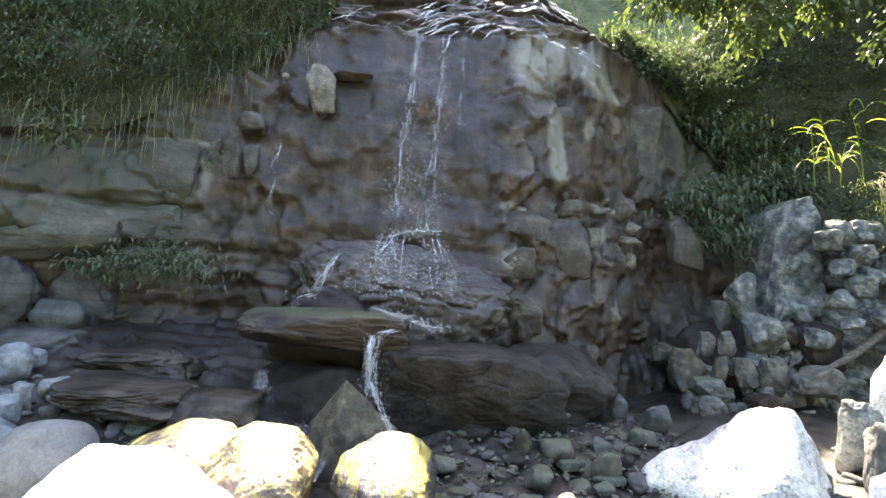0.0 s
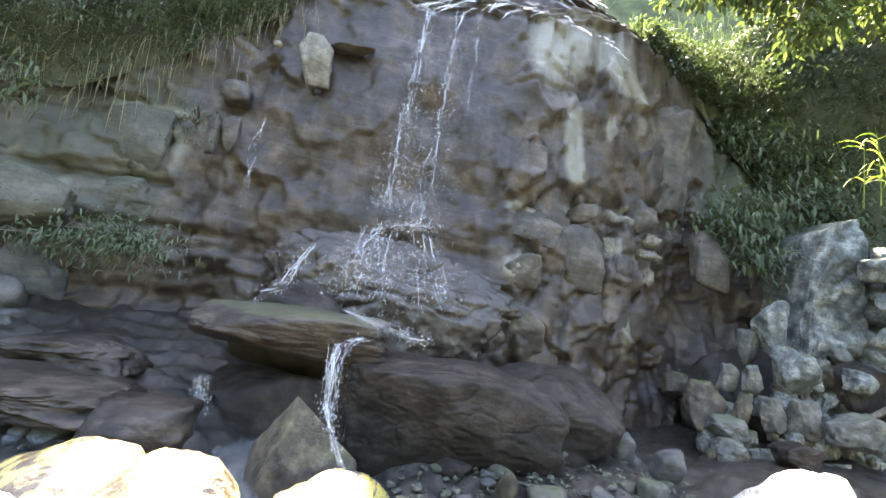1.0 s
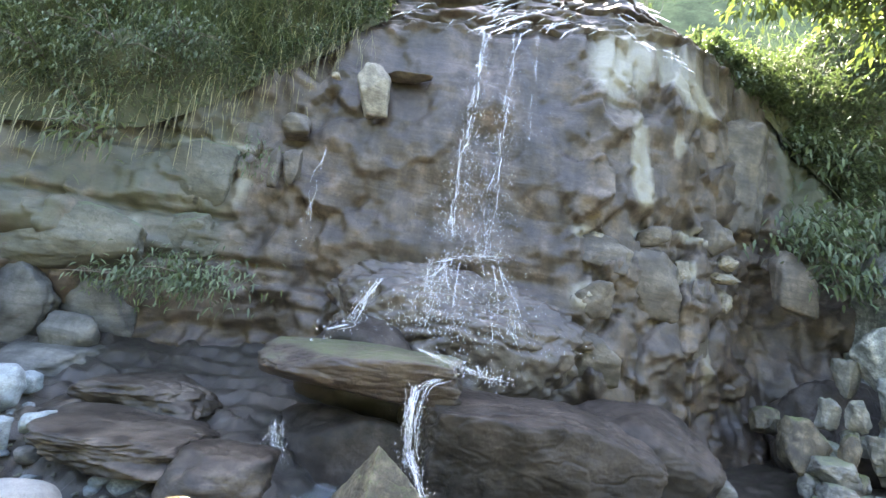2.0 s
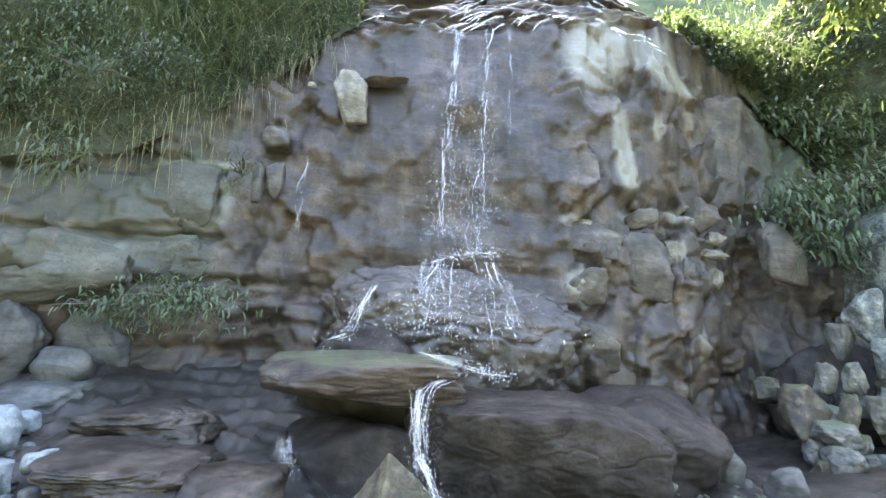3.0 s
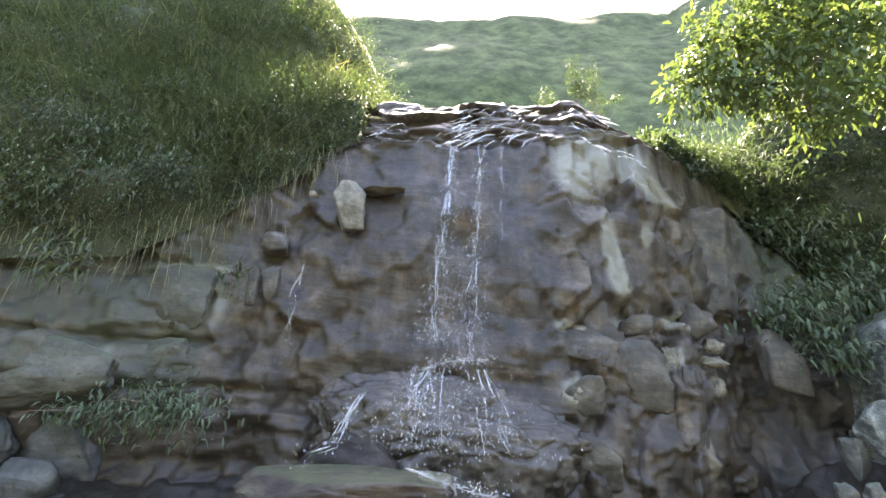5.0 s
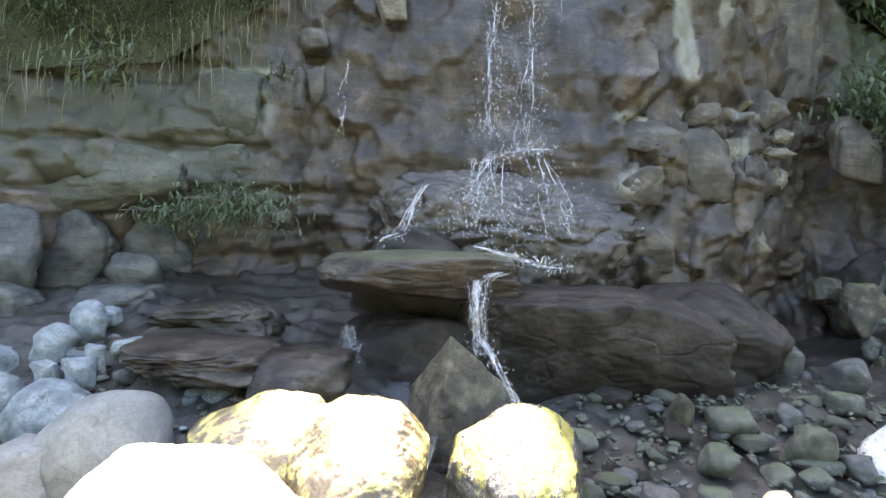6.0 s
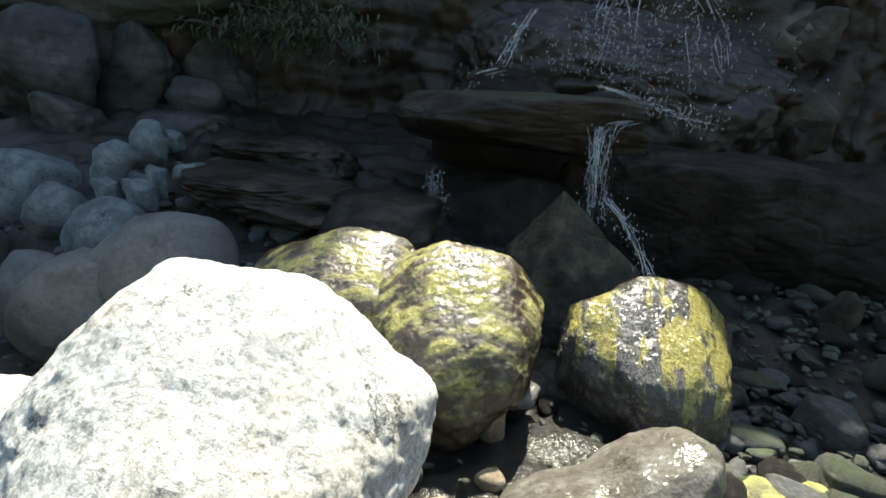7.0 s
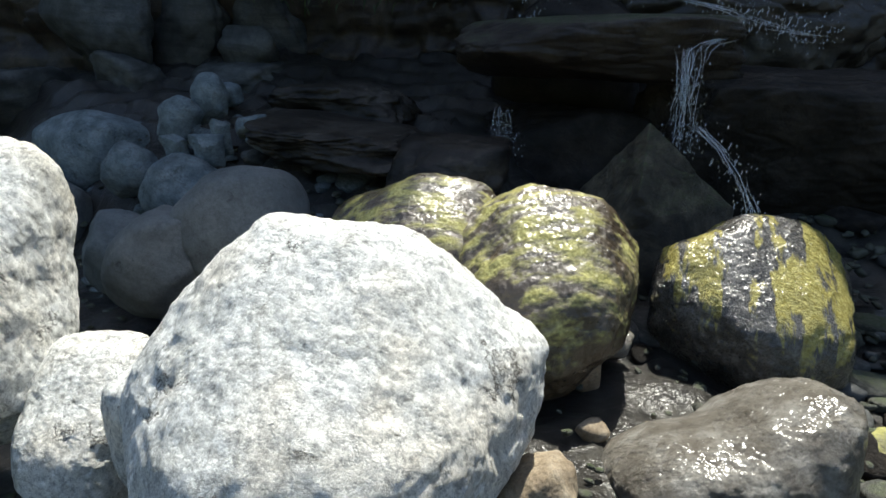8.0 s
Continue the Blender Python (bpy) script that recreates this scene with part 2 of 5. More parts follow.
    if gloss:
        bsdf.inputs["Coat Weight"].default_value = gloss
        bsdf.inputs["Coat Roughness"].default_value = film[2]
        wet = n.new("ShaderNodeBump")
        wet.inputs["Strength"].default_value = film[1]
        wet.inputs["Distance"].default_value = 0.02
        k.new(noise_node(n, k, co, film[0], 3, 0.55), wet.inputs["Height"])
        k.new(wet.outputs["Normal"], bsdf.inputs["Coat Normal"])
    return m


def leaf_mat(name, dark, light, through=0.35, rough=0.65):
    """Leaves and blades: each with a tint of its own, letting light through."""
    m, n, k, bsdf = material(name)
    g = n.new("ShaderNodeNewGeometry")
    col = ramp(n, k, g.outputs["Random Per Island"], ((0.0, dark), (0.55, tuple((a + b) / 2 for a, b in zip(dark, light))), (1.0, light)))
    k.new(col, bsdf.inputs["Base Color"])
    bsdf.inputs["Roughness"].default_value = rough
    tr = n.new("ShaderNodeBsdfTranslucent")
    k.new(mixed(n, k, 1.0, col, (1.3, 1.35, 0.75), "MULTIPLY"), tr.inputs["Color"])
    mx = n.new("ShaderNodeMixShader")
    mx.inputs[0].default_value = through
    k.new(bsdf.outputs[0], mx.inputs[1])
    k.new(tr.outputs[0], mx.inputs[2])
    k.new(mx.outputs[0], n["Material Output"].inputs["Surface"])
    return m


def water_mat(name, tint, rough, ripple, size, clear, stretch=(1, 1, 1)):
    m, n, k, bsdf = material(name)
    co = n.new("ShaderNodeTexCoord").outputs["Object"]
    w = noise_node(n, k, co, size, 5, 0.6, stretch)
    b = n.new("ShaderNodeBump")
    b.inputs["Strength"].default_value = ripple
    b.inputs["Distance"].default_value = 0.03
    k.new(w, b.inputs["Height"])
    k.new(b.outputs["Normal"], bsdf.inputs["Normal"])
    bsdf.inputs["Base Color"].default_value = (*tint, 1)
    bsdf.inputs["Roughness"].default_value = rough
    bsdf.inputs["IOR"].default_value = 1.33
    bsdf.inputs["Transmission Weight"].default_value = clear
    return m


WHITE = rock_mat("pale_stone", (0.62, 0.62, 0.59), (0.82, 0.82, 0.80), (0.90, 0.90, 0.88), 0.22, 0.65, 1.0, 0.4, fleck=0.75)
CRACKED = rock_mat("cracked_pale_stone", (0.40, 0.40, 0.38), (0.58, 0.59, 0.57), (0.72, 0.73, 0.71), 0.45, 0.7, 1.0, 0.85, strata=0.3, fleck=0.7)
# grey stone with the blue of skylight put into its colour
GREY = rock_mat("sky_tinted_grey_stone", (0.08, 0.10, 0.11), (0.16, 0.195, 0.21), (0.28, 0.32, 0.335), 0.18, 0.75, 1.0, 0.5)
# rounded grey boulders, the dimness of open shade put into their colour
GREYROUND = rock_mat("smooth_shade_grey_stone", (0.085, 0.095, 0.095), (0.125, 0.137, 0.138), (0.17, 0.18, 0.18), 0.3, 0.7, 0.35, 0.2)
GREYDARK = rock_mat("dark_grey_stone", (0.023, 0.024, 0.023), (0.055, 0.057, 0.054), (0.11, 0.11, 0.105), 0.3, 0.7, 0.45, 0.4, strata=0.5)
GREYWET = rock_mat("damp_grey_stone", (0.08, 0.065, 0.045), (0.17, 0.15, 0.12), (0.36, 0.34, 0.30), 0.12, 0.36, 1.0, 0.3, gloss=0.5, film=(16, 0.8, 0.22))
GREYGREEN = rock_mat("greenish_stone", (0.025, 0.027, 0.018), (0.065, 0.068, 0.05), (0.14, 0.14, 0.11), 0.12, 0.5, 0.8, 0.2, up=((0.035, 0.046, 0.018), 0.62, 1.0))
BROWN = rock_mat("brown_stone", (0.14, 0.10, 0.06), (0.26, 0.20, 0.13), (0.40, 0.34, 0.25), 0.1, 0.75, 0.5, 0.4)
ALGAE = rock_mat("algae_stone", (0.028, 0.018, 0.009), (0.058, 0.040, 0.021), (0.105, 0.08, 0.047), 0.2, 0.34, 0.5, 0.2, coat=((0.24, 0.22, 0.055), (0.44, 0.41, 0.14), 4.6, (1.1, 3.0, 1.5), (0, 0, 25), 0.47, 0.60), gloss=0.7)
LICHEN = rock_mat("lichen_stone", (0.02, 0.017, 0.013), (0.055, 0.049, 0.04), (0.19, 0.18, 0.165), 0.1, 0.3, 1.0, 0.2, coat=((0.30, 0.245, 0.025), (0.56, 0.49, 0.14), 3.6, (2.6, 0.8, 0.6), (0, 0, 0), 0.50, 0.54), gloss=1.0, film=(24, 1.0, 0.24))
YELLOW = rock_mat("yellow_algae_stone", (0.10, 0.09, 0.03), (0.16, 0.15, 0.06), (0.28, 0.27, 0.12), 0.1, 0.45, 0.45, 0.2, coat=((0.22, 0.215, 0.05), (0.36, 0.34, 0.13), 9, (1, 1, 1), (0, 0, 0), 0.4, 0.5))
MOSSY = rock_mat("mossy_stone", (0.014, 0.011, 0.007), (0.042, 0.035, 0.021), (0.14, 0.12, 0.08), 0.16, 0.55, 1.0, 0.6, up=((0.035, 0.045, 0.014), 0.42, 0.85))
BED = rock_mat("bedrock", (0.010, 0.008, 0.007), (0.026, 0.022, 0.018), (0.07, 0.06, 0.05), 0.3, 0.5, 0.8, 0.5, strata=0.8, spec=0.25)
DARKWET = rock_mat("wet_dark_rock", (0.009, 0.007, 0.006), (0.022, 0.018, 0.015), (0.055, 0.045, 0.038), 0.5, 0.55, 0.9, 0.5, spec=0.22)
LEDGE = rock_mat("mossy_wet_ledge", (0.014, 0.010, 0.008), (0.032, 0.024, 0.02), (0.075, 0.062, 0.05), 0.4, 0.45, 0.9, 0.3, up=((0.035, 0.042, 0.02), 0.62, 0.98), spec=0.35)
CLIFFR = rock_mat("brown_cliff_rock", (0.028, 0.024, 0.019), (0.06, 0.051, 0.041), (0.13, 0.113, 0.09), 0.3, 0.65, 0.5, 0.6, strata=0.4)
CLIFFG = rock_mat("mossy_cliff_rock", (0.032, 0.033, 0.024), (0.06, 0.06, 0.044), (0.10, 0.097, 0.075), 0.5, 0.75, 0.45, 0.5, strata=0.3, up=((0.04, 0.052, 0.026), 0.45, 0.8))
PALE = rock_mat("pale_cliff_rock", (0.08, 0.072, 0.056), (0.15, 0.135, 0.105), (0.26, 0.235, 0.19), 0.2, 0.75, 0.6, 0.5, strata=0.3)
PILLAR = rock_mat("blue_grey_rock", (0.022, 0.027, 0.025), (0.10, 0.115, 0.11), (0.36, 0.38, 0.36), 0.26, 0.65, 1.0, 0.9, strata=0.35, up=((0.05, 0.06, 0.03), 0.55, 0.95), fleck=0.6)
RUBBLE = rock_mat("rubble_rock", (0.03, 0.031, 0.026), (0.085, 0.088, 0.078), (0.19, 0.19, 0.17), 0.2, 0.65, 0.9, 0.5, strata=0.3, up=((0.05, 0.06, 0.03), 0.6, 0.95))
CLIFFD = rock_mat("dark_cliff_rock", (0.018, 0.013, 0.010), (0.042, 0.032, 0.025), (0.09, 0.072, 0.057), 0.4, 0.55, 0.6, 0.6, strata=0.4, gloss=0.2)
CLIFF = rock_mat("cliff_rock", (0.024, 0.018, 0.014), (0.06, 0.047, 0.037), (0.125, 0.10, 0.078), 0.42, 0.62, 1.0, 0.6, strata=0.25, attrs=True)
BEDGRAVEL = rock_mat("stream_gravel", (0.009, 0.008, 0.007), (0.022, 0.019, 0.015), (0.055, 0.05, 0.04), 0.12, 0.4, 0.9, 0.2, gloss=0.2)
SOIL = rock_mat("hillside_soil", (0.025, 0.03, 0.014), (0.045, 0.05, 0.024), (0.075, 0.075, 0.04), 0.6, 0.9, 0.6)
FARWOOD = rock_mat("far_woodland", (0.02, 0.03, 0.014), (0.045, 0.06, 0.028), (0.09, 0.11, 0.05), 1.4, 0.95, 0.5, spec=0.15)
GRASS = leaf_mat("grass", (0.045, 0.063, 0.03), (0.115, 0.14, 0.075), 0.35)
STRAW = leaf_mat("dry_grass", (0.16, 0.15, 0.08), (0.30, 0.28, 0.17), 0.35)
BUSH = leaf_mat("bush_leaf", (0.028, 0.045, 0.022), (0.075, 0.105, 0.05), 0.3)
# leaf green toned down, shade put into the colour of these plants
SHADELEAF = leaf_mat("shade_toned_leaf", (0.035, 0.055, 0.03), (0.09, 0.125, 0.065), 0.3)
TREELEAF = leaf_mat("tree_leaf", (0.05, 0.08, 0.028), (0.13, 0.165, 0.065), 0.32)
CANE = leaf_mat("cane_leaf", (0.10, 0.15, 0.03), (0.22, 0.28, 0.07), 0.45)
BARK = rock_mat("bark", (0.04, 0.032, 0.022), (0.09, 0.075, 0.055), (0.16, 0.14, 0.11), 0.06, 0.9, 0.6)
FALL = water_mat("falling_water", (0.93, 0.96, 1.0), 0.08, 0.9, 30, 0.75, (1, 1, 0.25))
STREAM = water_mat("stream_water", (0.75, 0.8, 0.8), 0.04, 0.7, 13, 0.9, (1, 1.8, 1))


# ---- builders ----
def mesh_object(name, verts, faces, mat, parent=None, flat=False):
    me = bpy.data.meshes.new(name)
    me.from_pydata([tuple(v) for v in np.asarray(verts, float).tolist()], [], faces.tolist() if hasattr(faces, "tolist") else faces)
    me.polygons.foreach_set("use_smooth", [not flat] * len(me.polygons))
    me.materials.append(mat)
    me.update()
    ob = new(name, me)
    if parent is not None:
        ob.parent = parent
    return ob


BALLS = {}


def ball(sub):
    if sub not in BALLS:
        bm = bmesh.new()
        bmesh.ops.create_icosphere(bm, subdivisions=sub, radius=1.0)
        BALLS[sub] = (np.array([v.co[:] for v in bm.verts]), np.array([[v.index for v in f.verts] for f in bm.faces]))
        bm.free()
    return BALLS[sub]


def rock_shape(seed, sub, p, rough, planes=None, facets=13):
    """A stone of unit size: the soft meeting of its cut faces, then broad dents, chips and grain."""
    d, faces = ball(sub)
    rng = np.random.default_rng(seed)
    if planes is None:
        nrm = rng.normal(size=(facets, 3))
        nrm /= np.linalg.norm(nrm, axis=1)[:, None]
        far = rng.uniform(0.74, 1.02, facets)
    else:
        nrm = np.array([q[0] for q in planes], float)
        nrm /= np.linalg.norm(nrm, axis=1)[:, None]
        far = np.array([q[1] for q in planes])
    box = np.array([(1, 0, 0), (-1, 0, 0), (0, 1, 0), (0, -1, 0), (0, 0, 1), (0, 0, -1)], float)
    nrm = np.vstack([nrm, box])
    far = np.r_[far, np.full(6, 1.0)]
    dots = np.maximum(d @ nrm.T, 0) / far
    r = (dots**p).sum(1) ** (-1.0 / p)
    v = d * r[:, None]
    q = v + seed * 3.17
    r2 = 1 + rough * fbm(q, 0.9, 3, seed) + 0.45 * rough * fbm(q, 0.28, 4, seed + 5, 0.6)
    ridges = 1 - np.abs(fbm(q, 0.55, 3, seed + 9))
    r2 = r2 - 0.35 * rough * smooth(0.86, 1.0, ridges)
    if sub > 6:
        chips = fbm(q, 0.07, 3, seed + 13, 0.6)
        scars = fbm(q * (1, 1.6, 0.8), 0.22, 3, seed + 15)
        r2 = r2 + 0.06 * rough * chips - 0.12 * rough * smooth(0.6, 0.85, scars) - 0.10 * rough * smooth(0.75, 1.0, fbm(q, 0.1, 2, seed + 17))
    return v * r2[:, None], faces


def faced_shape(seed, sub, p, rough, planes, profile, depth, chipped=True):
    """A stone with a given outline: a rounded body of that outline, cut by soft planes, then dented and chipped."""
    d, faces = ball(sub)
    ang, flat = np.arctan2(d[:, 2], d[:, 0]), np.hypot(d[:, 0], d[:, 2])
    knots = np.arange(-2, len(profile) + 3)
    want = np.interp(np.arange(192) / 192 * len(profile), knots, np.array(profile)[knots % len(profile)])
    want = sum(np.roll(want, k) for k in range(-3, 4)) / 7
    radius = np.interp(ang % (2 * math.pi), np.arange(193) / 192 * 2 * math.pi, np.r_[want, want[0]])
    boxy = (flat**2.5 + np.abs(d[:, 1]) ** 2.5) ** -0.4
    v = d * np.stack([radius, np.full(len(d), depth), radius], 1) * boxy[:, None]
    if planes:
        nrm = np.array([q[0] for q in planes], float)
        nrm /= np.linalg.norm(nrm, axis=1)[:, None]
        unit = v / (np.mean(profile), depth, np.mean(profile))
        dots = np.maximum(unit @ nrm.T, 0) / np.array([q[1] for q in planes])
        v = v * ((1 + (dots**p).sum(1)) ** (-1.0 / p))[:, None] * 1.02
    mean = float(np.mean(profile))
    if chipped:
        rng = np.random.default_rng(seed)
        cut = rng.normal(size=(26, 3))
        cut /= np.linalg.norm(cut, axis=1)[:, None]
        unit = v / (mean, depth, mean)
        dots = np.maximum(unit @ cut.T, 0) / rng.uniform(0.9, 1.1, 26)
        v = v * ((1 + (dots**40).sum(1)) ** (-1.0 / 40))[:, None]
    q = v / mean + seed * 3.17
    grow = 1 + rough * fbm(q, 0.9, 3, seed) + 0.45 * rough * fbm(q, 0.28, 4, seed + 5, 0.6)
    ridges = 1 - np.abs(fbm(q, 0.55, 3, seed + 9))
    grow = grow - 0.10 * rough * smooth(0.94, 1.0, ridges)
    if sub > 6:
        scars = fbm(q * (1, 1.6, 0.8), 0.22, 3, seed + 15)
        grow = grow + 0.12 * rough * fbm(q, 0.07, 3, seed + 13, 0.6) - 0.10 * rough * smooth(0.7, 0.78, scars) - 0.10 * rough * smooth(0.75, 1.0, fbm(q, 0.1, 2, seed + 17))
    return v * (1.05 * grow)[:, None], faces


def rock(name, at, size, mat, label, seed=1, sub=5, p=10, rough=0.05, planes=None, yaw=0, tilt=0, deep=0.0, profile=None, lean=0, chipped=True):
    """One stone, its centre, half sizes and how much further it goes down than up. profile: its radii round the face that it turns to the stream, from its right side on, anticlockwise; size is then its half depth."""
    if profile:
        v, faces = faced_shape(seed, sub, p, rough, planes, profile, size, chipped)
        size = (max(profile), size, max(profile))
    else:
        v, faces = rock_shape(seed, sub, p, rough, planes)
        lo, hi = v.min(0), v.max(0)
        v = (v - (lo + hi) / 2) / ((hi - lo) / 2) * np.array(size)
    if deep:
        low = np.clip(-v[:, 2] / size[2], 0, 1)
        v[:, :2] *= (1 + 0.2 * min(1.2, deep / size[2]) * smooth(0.0, 0.9, low))[:, None]
        v[:, 2] = np.where(v[:, 2] < 0, v[:, 2] * (1 + deep / size[2]), v[:, 2])
    if yaw or tilt or lean:
        v = v @ np.array(Euler((radians(lean), radians(tilt), radians(yaw))).to_matrix()).T
    ob = mesh_object(name, v, faces, mat)
    ob.location = at
    return tagged(ob, label, {"stone": "stone", "cliff_block": "rock block", "ledge_rock": "rock ledge", "slab": "rock slab"}.get(name, "boulder"), GROUPS.get(name, ""))


GROUPS = {"stone": "stones in the stream bed", "boulder": "boulders along the stream", "cliff_block": "blocks of the cliff", "slab": "bedrock slabs", "ledge_rock": "rock ledges of the fall"}


def sheet(name, pts, mat, label, category, kind="structure"):
    """A surface from a grid of points (rows, columns, 3)."""
    rows, cols = pts.shape[:2]
    n = np.arange(rows * cols).reshape(rows, cols)
    faces = np.stack([n[:-1, :-1], n[:-1, 1:], n[1:, 1:], n[1:, :-1]], -1).reshape(-1, 4)
    ob = mesh_object(name, pts.reshape(-1, 3), faces, mat)
    return tagged(ob, label, category, kind=kind)


def blades(root, way, length, width, droop, seg=3, seed=0, fold=0.0, wide_at=0.3):
    """Vertices and faces of many blades or leaves: each a tapering strip that starts along way and bends down."""
    rng = np.random.default_rng(seed)
    n = len(root)
    way = way / np.linalg.norm(way, axis=1)[:, None]
    side = np.cross(way, np.tile((0, 0, 1.0), (n, 1)) + 0.3 * rng.normal(size=(n, 3)))
    side /= np.linalg.norm(side, axis=1)[:, None] + 1e-9
    verts, at, d = [], root.copy(), way.copy()
    for s in range(seg + 1):
        t = s / seg
        w = width * (np.sin(np.pi * (t ** 0.75) * 0.96 + 0.12) if fold else (1 - t) ** 0.7 * min(1, 0.5 + t / wide_at)) * 0.5
        if s == seg:
            verts.append(at)
        else:
            lift = np.array((0, 0, 1.0)) * (fold * w)[:, None] if fold else 0
            verts += [at - side * w[:, None] + lift, at + side * w[:, None] + lift]
        d = d + np.array((0, 0, -1.0)) * (droop / seg)[:, None]
        d /= np.linalg.norm(d, axis=1)[:, None]
        at = at + d * (length / seg)[:, None]
    m = 2 * seg + 1
    v = np.stack(verts, 1).reshape(-1, 3)
    quad = [(2 * s, 2 * s + 1, 2 * s + 3, 2 * s + 2) for s in range(seg - 1)]
    base = np.arange(n)[:, None] * m
    faces = [tuple(f) for q in quad for f in (base + np.array(q)).tolist()]
    faces += [tuple(f) for f in (base + np.array((2 * seg - 2, 2 * seg - 1, 2 * seg))).tolist()]
    return v, faces


def leaves_object(name, root, way, length, width, droop, mat, seg=3, seed=0, fold=0.0, parent=None):
    v, f = blades(root, way, length, width, droop, seg, seed, fold)
    return mesh_object(name, v, f, mat, parent)


def tube(name, pts, radii, mat, parent=None, sides=7):
    """A tapering round stem along points."""
    pts = [Vector(p) for p in pts]
    verts, faces = [], []
    for i, p in enumerate(pts):
        d = (pts[min(i + 1, len(pts) - 1)] - pts[max(i - 1, 0)]).normalized()
        a = d.orthogonal().normalized()
        b = d.cross(a)
        for s in range(sides):
            an = 2 * math.pi * s / sides
            verts.append(p + (a * math.cos(an) + b * math.sin(an)) * radii[i])
    for i in range(len(pts) - 1):
        for s in range(sides):
            faces.append((i * sides + s, i * sides + (s + 1) % sides, (i + 1) * sides + (s + 1) % sides, (i + 1) * sides + s))
    return mesh_object(name, [tuple(v) for v in verts], faces, mat, parent)


def empty(name, at, label, category, group=""):
    ob = new(name)
    ob.location = at
    return tagged(ob, label, category, group)


# ---- stream bed ----
def spread(lo, hi, mid_lo, mid_hi, step, far=14):
    mid = np.arange(mid_lo, mid_hi, step)
    a = mid_lo - np.geomspace(0.3, mid_lo - lo, far)[::-1]
    b = mid_hi + np.geomspace(0.3, hi - mid_hi, far)
    return np.r_[a, mid, b]


gx = spread(-260, 260, -8, 9, 0.06)
gy = spread(-260, 260, -2.4, 10, 0.07)
X, Y = np.meshgrid(gx, gy)
flat = np.stack([X.ravel(), Y.ravel(), np.zeros(X.size)], 1)
near = (smooth(-20, -9, flat[:, 0]) * smooth(22, 11, flat[:, 0]) * smooth(-20, -4, flat[:, 1]) * smooth(22, 11, flat[:, 1]))
Z = ground_z(flat[:, 0], flat[:, 1]) + near * (0.06 * fbm(flat, 1.1, 4, 3) + 0.035 * fbm(flat, 0.16, 3, 8))
# thin beds of rock under the cliff
shelf = smooth(-1.0, -2.0, flat[:, 0]) * smooth(4.9, 5.6, flat[:, 1]) * near
level = (flat[:, 1] * 0.9 - flat[:, 0] * 0.18 + 0.5 * fbm(flat * (0.5, 1, 1), 1.2, 4, 5) + 0.12 * fbm(flat, 0.25, 3, 15)) / 0.34
Z = Z + shelf * (0.11 * (np.floor(level) + smooth(0.55, 0.75, level - np.floor(level)) - level) + 0.06 * (level - 16) * smooth(5.5, 6.2, flat[:, 1]))
sheet("ground", np.stack([X, Y, Z.reshape(X.shape)], -1), BEDGRAVEL, "wet brown gravel and bedrock of the stream bed", "ground")

# ---- cliff ----
cx = np.arange(-14, 14.01, 0.05)
cz = np.r_[np.arange(-0.8, 6.4, 0.045), np.linspace(6.4, 8.05, 60), np.linspace(8.08, 9.0, 40)]
CX, CZ = np.meshgrid(cx, cz)
x1, z1 = CX.ravel(), CZ.ravel()


def lip_low(x):
    """Height of the edge over which the water drops."""
    return 6.4 + 0.12 * smooth(-1, 1.5, x) + 0.35 * smooth(1.2, 3.0, x)


y1 = cliff_base(x1, np.minimum(z1, 6.4))
up1 = np.clip(z1 - 6.4, 0, 1.65)
y1 = y1 + up1 * 0.62 + np.clip(z1 - 8.05, 0, 1) * 14
p1 = np.stack([x1, y1 * 0.5, z1], 1)
# rounded crest of the fall, lower towards its sides
crest = 0.16 * np.exp(-((x1 - 2.0) / 0.7) ** 2) + 0.05 * fbm(p1, 0.9, 3, 47) - 0.3 * smooth(3.4, 5.4, x1)
val, edge = cells(np.stack([x1 + 0.25 * fbm(p1, 1.2, 3, 4), z1 + 0.2 * fbm(p1, 1.0, 3, 6)], 1), (0.85, 1.7), 5)
val2, edge2 = cells(np.stack([x1 + 0.15 * fbm(p1, 0.5, 3, 14), z1 + 0.12 * fbm(p1, 0.5, 3, 16)], 1), (0.34, 0.42), 9)
blocky = 0.35 + 0.65 * smooth(0.6, 1.6, x1) * (0.6 + 0.4 * smooth(4.2, 3.6, z1)) + 0.3 * smooth(-2.2, -3.5, x1)
blocky = blocky * (1 - 0.58 * smooth(2.4, 3.0, z1) * smooth(-2.6, -1.8, x1) * smooth(1.4, 0.9, x1))
band = 0.2 + 0.8 * smooth(1.9, 2.3, z1) * smooth(3.9, 3.5, z1) * smooth(0.8, 1.4, x1)
relief = (0.12 + 0.14 * band) * val * smooth(0.0, 0.10, edge) + (0.02 + 0.08 * band) * smooth(0.07, 0.0, edge) + band * (0.12 * val2 * smooth(0.0, 0.1, edge2) + 0.05 * smooth(0.08, 0.0, edge2))
relief = relief * blocky + 0.15 * fbm(p1, 1.6, 3, 21) + 0.04 * fbm(p1 * (1, 1, 0.45), 0.35, 4, 25) * (0.35 + 0.65 * blocky) + 0.05 * fbm(p1 * (1.0, 1.0, 0.12), 0.3, 3, 27)
